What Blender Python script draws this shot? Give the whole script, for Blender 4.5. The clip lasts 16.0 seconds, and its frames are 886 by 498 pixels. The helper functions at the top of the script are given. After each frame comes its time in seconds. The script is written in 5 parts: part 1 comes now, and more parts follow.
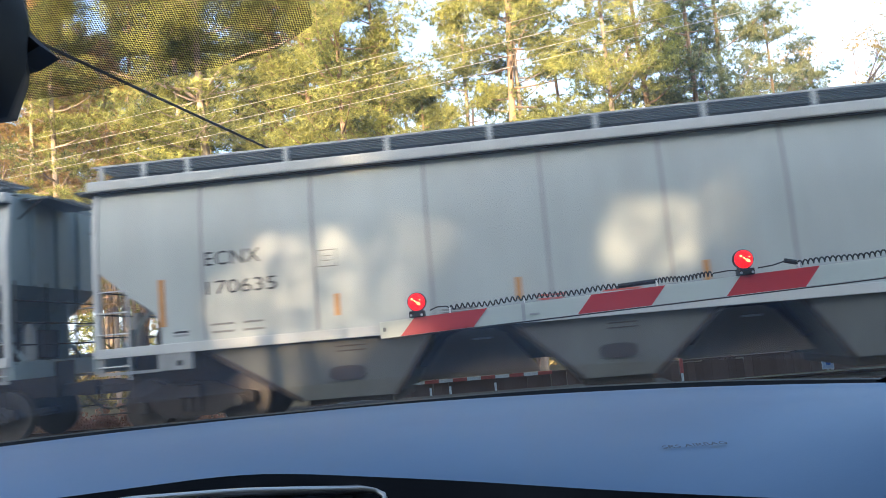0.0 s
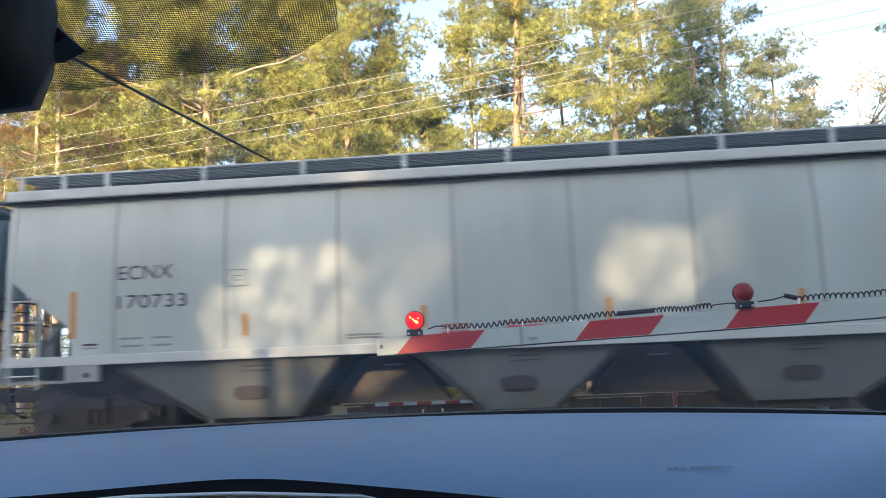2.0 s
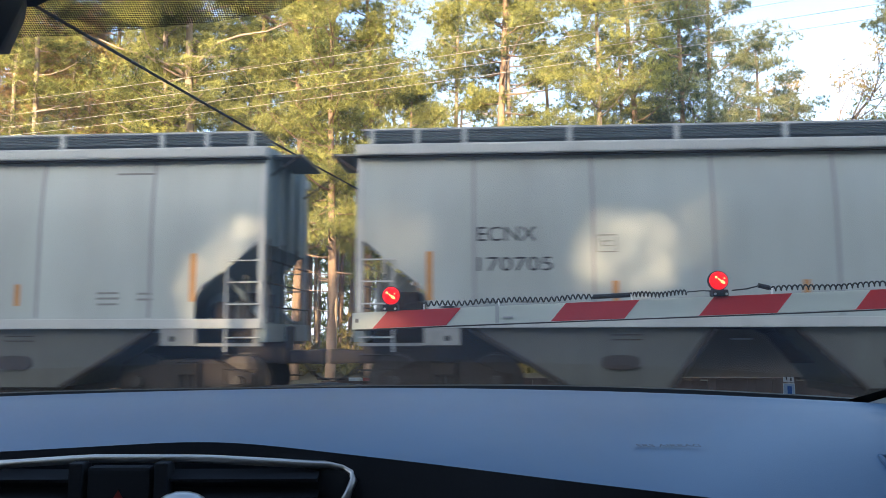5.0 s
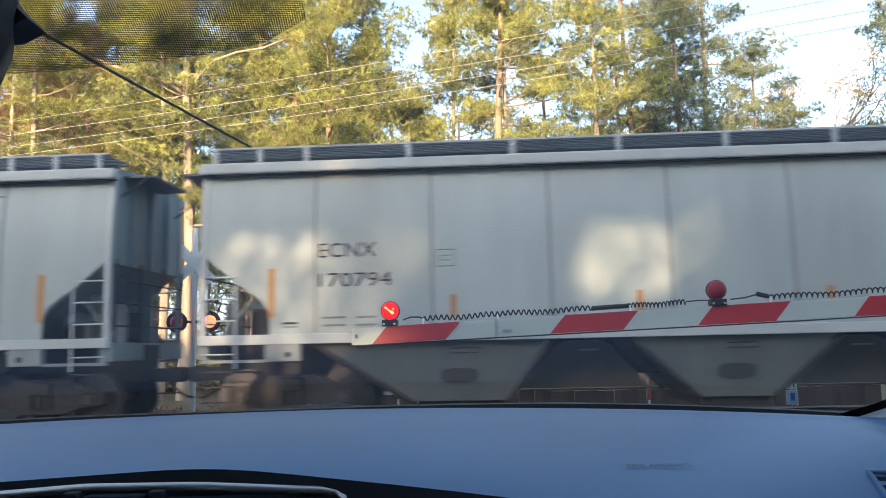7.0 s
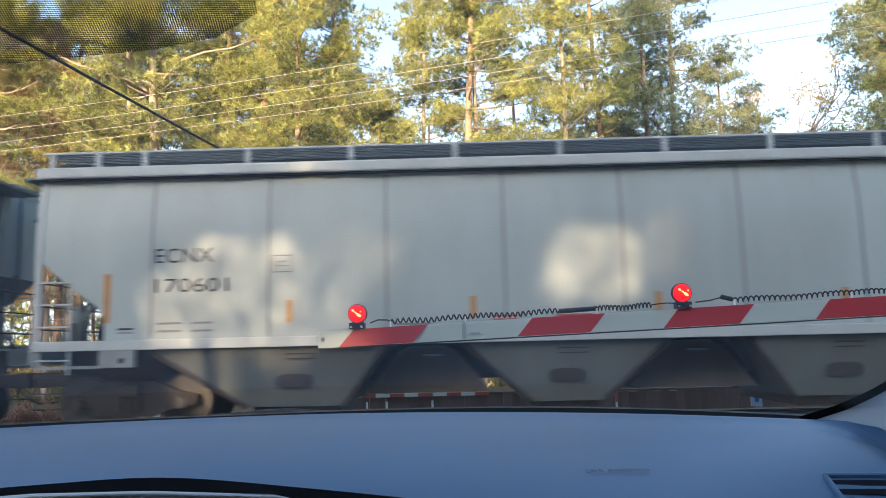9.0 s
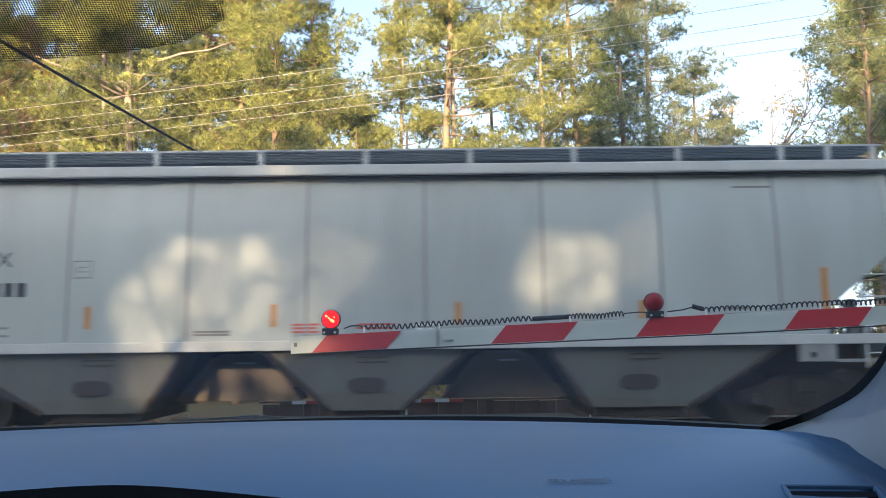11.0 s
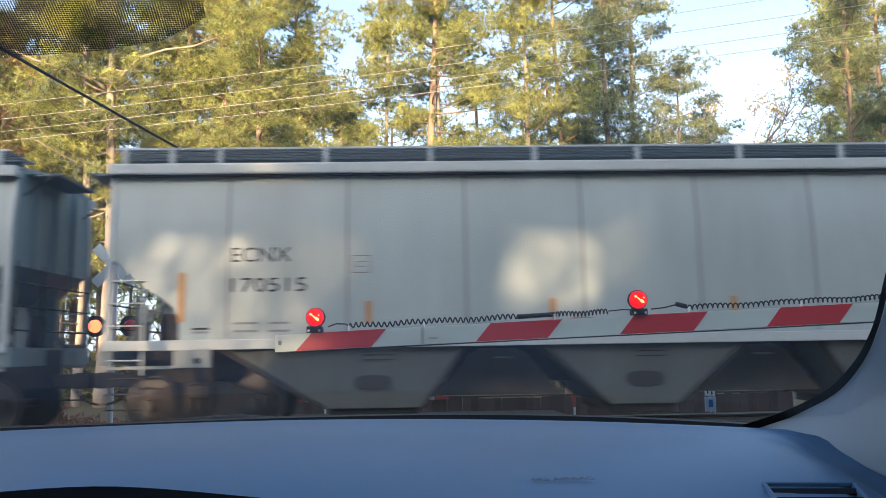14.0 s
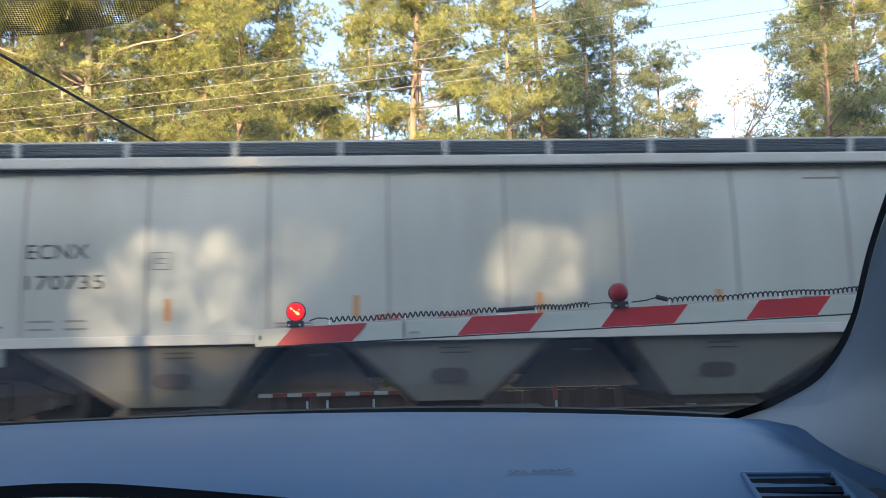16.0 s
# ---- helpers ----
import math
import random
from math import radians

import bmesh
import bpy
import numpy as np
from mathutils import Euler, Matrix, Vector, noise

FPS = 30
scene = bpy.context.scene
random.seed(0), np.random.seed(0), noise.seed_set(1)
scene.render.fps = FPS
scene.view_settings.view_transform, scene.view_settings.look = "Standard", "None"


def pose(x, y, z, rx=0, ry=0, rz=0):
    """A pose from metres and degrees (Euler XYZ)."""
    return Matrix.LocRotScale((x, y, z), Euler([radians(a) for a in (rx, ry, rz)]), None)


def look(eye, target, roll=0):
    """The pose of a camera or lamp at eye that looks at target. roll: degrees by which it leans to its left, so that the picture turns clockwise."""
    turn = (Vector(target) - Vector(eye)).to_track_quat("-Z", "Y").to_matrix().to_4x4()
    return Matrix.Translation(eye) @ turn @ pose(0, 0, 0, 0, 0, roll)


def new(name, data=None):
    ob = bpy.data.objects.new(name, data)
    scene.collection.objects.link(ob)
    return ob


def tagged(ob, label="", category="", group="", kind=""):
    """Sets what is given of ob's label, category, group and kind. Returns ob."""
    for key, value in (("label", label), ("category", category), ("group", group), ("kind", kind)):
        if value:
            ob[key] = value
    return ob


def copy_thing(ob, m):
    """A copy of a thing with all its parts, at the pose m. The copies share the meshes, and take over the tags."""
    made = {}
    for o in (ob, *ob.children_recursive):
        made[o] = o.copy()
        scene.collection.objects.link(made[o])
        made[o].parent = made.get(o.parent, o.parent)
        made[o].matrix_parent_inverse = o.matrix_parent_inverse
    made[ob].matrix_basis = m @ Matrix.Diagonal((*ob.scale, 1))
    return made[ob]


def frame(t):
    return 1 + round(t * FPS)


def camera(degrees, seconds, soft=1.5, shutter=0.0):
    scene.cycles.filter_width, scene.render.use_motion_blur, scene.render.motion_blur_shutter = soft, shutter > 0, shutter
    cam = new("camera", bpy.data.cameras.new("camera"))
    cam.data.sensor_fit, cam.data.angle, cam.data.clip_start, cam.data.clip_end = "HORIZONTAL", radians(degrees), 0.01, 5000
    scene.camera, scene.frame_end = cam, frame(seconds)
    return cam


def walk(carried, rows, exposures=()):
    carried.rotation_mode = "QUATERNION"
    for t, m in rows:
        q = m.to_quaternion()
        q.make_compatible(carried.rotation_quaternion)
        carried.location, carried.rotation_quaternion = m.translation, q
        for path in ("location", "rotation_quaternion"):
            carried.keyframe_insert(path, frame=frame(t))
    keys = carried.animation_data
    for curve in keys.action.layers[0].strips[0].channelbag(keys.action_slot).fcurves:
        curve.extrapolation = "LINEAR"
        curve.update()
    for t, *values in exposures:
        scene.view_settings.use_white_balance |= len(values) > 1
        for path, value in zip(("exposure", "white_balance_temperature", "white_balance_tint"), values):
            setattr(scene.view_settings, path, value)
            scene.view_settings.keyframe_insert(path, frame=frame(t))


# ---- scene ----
cam = camera(59.0, 16.0, soft=0.8, shutter=0.3)
PATH = [
    (0, (0.001, -0.003, 1.307), (-0.053, 1.985, 1.522), -4.9),
    (0.5, (-0.012, -0.004, 1.297), (-0.056, 1.985, 1.51), -3.1),
    (1, (-0.016, 0.009, 1.289), (-0.028, 1.999, 1.488), -1.9),
    (1.5, (-0.013, -0.002, 1.293), (-0.037, 1.985, 1.52), -2.2),
    (2, (-0.013, -0.002, 1.297), (-0.06, 1.979, 1.566), -2.3),
    (2.5, (-0.012, 0.0, 1.295), (-0.04, 1.982, 1.558), -1.2),
    (3, (-0.013, 0.002, 1.291), (-0.02, 1.987, 1.535), -0.6),
    (5.5, (-0.011, 0.009, 1.289), (-0.008, 1.997, 1.502), -0.1),
    (6, (-0.007, 0.008, 1.292), (-0.015, 1.996, 1.511), -0.2),
    (6.5, (-0.003, 0.002, 1.298), (-0.034, 1.987, 1.539), -0.8),
    (7, (0.0, 0.0, 1.3), (0.005, 1.985, 1.544), -1.2),
    (7.5, (0.003, 0.002, 1.3), (0.033, 1.986, 1.55), -1.2),
    (8, (0.0, 0.012, 1.293), (0.061, 1.997, 1.531), -0.6),
    (8.5, (0.011, 0.012, 1.301), (0.093, 1.995, 1.542), -0.8),
    (9, (0.012, 0.014, 1.301), (0.094, 1.996, 1.55), -1.3),
    (9.5, (0.022, 0.01, 1.304), (0.128, 1.991, 1.56), -1.3),
    (12, (0.021, 0.014, 1.303), (0.171, 1.991, 1.567), -0.8),
    (12.5, (0.025, 0.015, 1.306), (0.181, 1.991, 1.568), -1.1),
    (13, (0.025, 0.013, 1.307), (0.196, 1.989, 1.564), -1.2),
    (13.5, (0.026, 0.018, 1.305), (0.203, 1.994, 1.561), -1.1),
    (14, (0.023, 0.012, 1.305), (0.203, 1.987, 1.562), -0.9),
    (14.5, (0.024, 0.014, 1.304), (0.207, 1.989, 1.563), -0.8),
    (15, (0.028, 0.015, 1.306), (0.218, 1.989, 1.567), -0.9),
    (15.5, (0.029, 0.011, 1.308), (0.227, 1.984, 1.57), -1.1),
    (16, (0.03, 0.025, 1.302), (0.255, 1.997, 1.544), -1.2),
]

walk(cam, [(t, look(eye, target, roll)) for t, eye, target, roll in PATH],
     exposures=((0.0, 1.65, 5450, 9), (0.6, 1.45, 5450, 9), (1.2, 1.37, 5450, 9), (2.0, 1.50, 5450, 9), (3.0, 1.37, 5450, 9), (6.0, 1.44, 5450, 9), (9.5, 1.40, 5450, 9), (12.5, 1.31, 5450, 9), (16.0, 1.31, 5450, 9)))

# ---- world and sun ----
SUN_EL, SUN_AZ = 14.0, 197.0          # degrees; azimuth from +y, clockwise seen from above
TO_SUN = Vector((math.sin(radians(SUN_AZ)) * math.cos(radians(SUN_EL)),
                 math.cos(radians(SUN_AZ)) * math.cos(radians(SUN_EL)), math.sin(radians(SUN_EL))))
world = bpy.data.worlds.new("sky")
scene.world = world
world.use_nodes = True
wn = world.node_tree
sky = wn.nodes.new("ShaderNodeTexSky")
sky.sky_type, sky.sun_disc = "NISHITA", False
sky.sun_elevation, sky.sun_rotation = radians(SUN_EL), radians(SUN_AZ)
sky.air_density, sky.dust_density, sky.ozone_density = 1.0, 4.0, 1.0
# pale haze that thins towards the zenith
geo = wn.nodes.new("ShaderNodeTexCoord")
sep, mul, ex, hz = (wn.nodes.new("ShaderNodeSeparateXYZ"), wn.nodes.new("ShaderNodeMath"), wn.nodes.new("ShaderNodeMath"), wn.nodes.new("ShaderNodeMix"))
wn.links.new(geo.outputs["Generated"], sep.inputs[0])
mul.operation, ex.operation = "MULTIPLY", "POWER"
mul.inputs[1].default_value, ex.inputs[0].default_value = -3.2, math.e
wn.links.new(sep.outputs["Z"], mul.inputs[0])
wn.links.new(mul.outputs[0], ex.inputs[1])
ex.use_clamp = True
hz.data_type, hz.blend_type = "RGBA", "ADD"
hz.inputs[7].default_value = (4.7, 4.85, 5.0, 1)
wn.links.new(ex.outputs[0], hz.inputs[0])
wn.links.new(sky.outputs[0], hz.inputs[6])
wn.links.new(hz.outputs[2], wn.nodes["Background"].inputs["Color"])
wn.nodes["Background"].inputs["Strength"].default_value = 0.15
sun = bpy.data.lights.new("sun", "SUN")
sun.energy, sun.angle, sun.color = 5.0, radians(0.55), (1.0, 0.67, 0.345)
new("sun", sun).matrix_world = look(TO_SUN * 100, (0, 0, 0))


# ---- materials ----
def material(name, color, rough=0.6, metal=0.0, grain=0.0, grain_scale=20.0, stain=0.0, stain_scale=1.5, bump=0.0,
             stretch=(1, 1, 1), dark=(0.05, 0.045, 0.04), random_tint=0.0, emit=None, strength=0.0, sheen=0.5):
    m = bpy.data.materials.new(name)
    m.use_nodes = True
    n, l = m.node_tree.nodes, m.node_tree.links
    b = n["Principled BSDF"]
    b.inputs["Roughness"].default_value, b.inputs["Metallic"].default_value = rough, metal
    b.inputs["Specular IOR Level"].default_value = sheen
    b.inputs["Base Color"].default_value = (*color, 1)
    if emit:
        b.inputs["Emission Color"].default_value, b.inputs["Emission Strength"].default_value = (*emit, 1), strength
    if not (grain or stain or bump or random_tint):
        return m
    tc, mp = n.new("ShaderNodeTexCoord"), n.new("ShaderNodeMapping")
    mp.inputs["Scale"].default_value = stretch
    l.new(tc.outputs["Object"], mp.inputs["Vector"])
    fine, broad = n.new("ShaderNodeTexNoise"), n.new("ShaderNodeTexNoise")
    fine.inputs["Scale"].default_value, fine.inputs["Detail"].default_value = grain_scale, 5
    broad.inputs["Scale"].default_value, broad.inputs["Detail"].default_value = stain_scale, 6
    broad.inputs["Roughness"].default_value = 0.65
    l.new(mp.outputs[0], fine.inputs["Vector"])
    l.new(mp.outputs[0], broad.inputs["Vector"])
    ramp = n.new("ShaderNodeMapRange")
    ramp.inputs["From Min"].default_value, ramp.inputs["From Max"].default_value = 0.35, 0.75
    ramp.inputs["To Max"].default_value = stain
    l.new(broad.outputs["Fac"], ramp.inputs["Value"])
    mixd = n.new("ShaderNodeMix")
    mixd.data_type = "RGBA"
    mixd.inputs[6].default_value, mixd.inputs[7].default_value = (*color, 1), (*dark, 1)
    l.new(ramp.outputs[0], mixd.inputs[0])
    hsv = n.new("ShaderNodeHueSaturation")
    val = n.new("ShaderNodeMapRange")
    val.inputs["To Min"].default_value, val.inputs["To Max"].default_value = 1 - grain, 1 + grain
    l.new(fine.outputs["Fac"], val.inputs["Value"])
    l.new(mixd.outputs[2], hsv.inputs["Color"])
    if random_tint:
        info, rr, mu = n.new("ShaderNodeObjectInfo"), n.new("ShaderNodeMapRange"), n.new("ShaderNodeMath")
        rr.inputs["To Min"].default_value, rr.inputs["To Max"].default_value = 1 - random_tint, 1 + random_tint
        mu.operation = "MULTIPLY"
        l.new(info.outputs["Random"], rr.inputs["Value"])
        l.new(rr.outputs[0], mu.inputs[0])
        l.new(val.outputs[0], mu.inputs[1])
        l.new(mu.outputs[0], hsv.inputs["Value"])
    else:
        l.new(val.outputs[0], hsv.inputs["Value"])
    l.new(hsv.outputs[0], b.inputs["Base Color"])
    if bump:
        bp = n.new("ShaderNodeBump")
        bp.inputs["Strength"].default_value, bp.inputs["Distance"].default_value = bump, 0.01
        l.new(fine.outputs["Fac"], bp.inputs["Height"])
        l.new(bp.outputs[0], b.inputs["Normal"])
    return m


def leaf_material(name, color, second, through_share=0.35):
    """Needles: two greens by clump, some light passing through."""
    m = bpy.data.materials.new(name)
    m.use_nodes = True
    n, l = m.node_tree.nodes, m.node_tree.links
    b = n["Principled BSDF"]
    geo, mix, info = n.new("ShaderNodeNewGeometry"), n.new("ShaderNodeMix"), n.new("ShaderNodeObjectInfo")
    tex, tc = n.new("ShaderNodeTexNoise"), n.new("ShaderNodeTexCoord")
    tex.inputs["Scale"].default_value = 0.9
    l.new(tc.outputs["Object"], tex.inputs["Vector"])
    add = n.new("ShaderNodeMath")
    add.operation = "MULTIPLY_ADD"
    l.new(geo.outputs["Random Per Island"], add.inputs[0])
    add.inputs[1].default_value = 0.3
    l.new(tex.outputs["Fac"], add.inputs[2])
    fit_range = n.new("ShaderNodeMapRange")
    fit_range.inputs["From Min"].default_value, fit_range.inputs["From Max"].default_value = 0.42, 0.86
    l.new(add.outputs[0], fit_range.inputs["Value"])
    mix.data_type = "RGBA"
    mix.inputs[6].default_value, mix.inputs[7].default_value = (*color, 1), (*second, 1)
    l.new(fit_range.outputs[0], mix.inputs[0])
    l.new(mix.outputs[2], b.inputs["Base Color"])
    b.inputs["Roughness"].default_value = 0.55
    tr, ms = n.new("ShaderNodeBsdfTranslucent"), n.new("ShaderNodeMixShader")
    l.new(mix.outputs[2], tr.inputs["Color"])
    ms.inputs[0].default_value = through_share
    l.new(b.outputs[0], ms.inputs[1])
    l.new(tr.outputs[0], ms.inputs[2])
    l.new(ms.outputs[0], n["Material Output"].inputs["Surface"])
    return m


def glass_material(name, dirt=0.035):
    m = bpy.data.materials.new(name)
    m.use_nodes = True
    n, l = m.node_tree.nodes, m.node_tree.links
    tr, gl, ms, fr = (n.new("ShaderNodeBsdfTransparent"), n.new("ShaderNodeBsdfGlossy"),
                      n.new("ShaderNodeMixShader"), n.new("ShaderNodeFresnel"))
    fr.inputs["IOR"].default_value = 1.45
    gl.inputs["Roughness"].default_value = 0.02
    tr.inputs["Color"].default_value = (0.95, 0.97, 0.96, 1)
    l.new(fr.outputs[0], ms.inputs[0])
    l.new(tr.outputs[0], ms.inputs[1])
    l.new(gl.outputs[0], ms.inputs[2])
    # thin uneven film of road dust, added to veil the darks with scattered daylight
    dust, film, tex, fit_range = (n.new("ShaderNodeBsdfTranslucent"), n.new("ShaderNodeMixShader"),
                                  n.new("ShaderNodeTexNoise"), n.new("ShaderNodeMapRange"))
    dust.inputs["Color"].default_value = (0.8, 0.8, 0.8, 1)
    tc = n.new("ShaderNodeTexCoord")
    tex.inputs["Scale"].default_value = 7.0
    tex.inputs["Detail"].default_value = 6.0
    fit_range.inputs["From Min"].default_value, fit_range.inputs["From Max"].default_value = 0.3, 0.7
    fit_range.inputs["To Min"].default_value, fit_range.inputs["To Max"].default_value = dirt * 0.4, dirt
    l.new(tc.outputs["Object"], tex.inputs["Vector"])
    l.new(tex.outputs["Fac"], fit_range.inputs["Value"])
    l.new(fit_range.outputs[0], film.inputs[0])
    l.new(ms.outputs[0], film.inputs[1])
    l.new(dust.outputs[0], film.inputs[2])
    l.new(film.outputs[0], n["Material Output"].inputs["Surface"])
    return m


def dot_screen_material(name, pitch):
    """Black printed dots on glass, clear between them."""
    m = bpy.data.materials.new(name)
    m.use_nodes = True
    n, l = m.node_tree.nodes, m.node_tree.links
    b = n["Principled BSDF"]
    b.inputs["Base Color"].default_value = (0.012, 0.012, 0.014, 1)
    tc, vor, cmp_ = n.new("ShaderNodeTexCoord"), n.new("ShaderNodeTexVoronoi"), n.new("ShaderNodeMath")
    vor.voronoi_dimensions = "2D"
    vor.inputs["Randomness"].default_value = 0.0
    vor.inputs["Scale"].default_value = 1.0 / pitch
    cmp_.operation = "LESS_THAN"
    cmp_.inputs[1].default_value = 0.40
    l.new(tc.outputs["UV"], vor.inputs["Vector"])
    l.new(vor.outputs["Distance"], cmp_.inputs[0])
    l.new(cmp_.outputs[0], b.inputs["Alpha"])
    return m


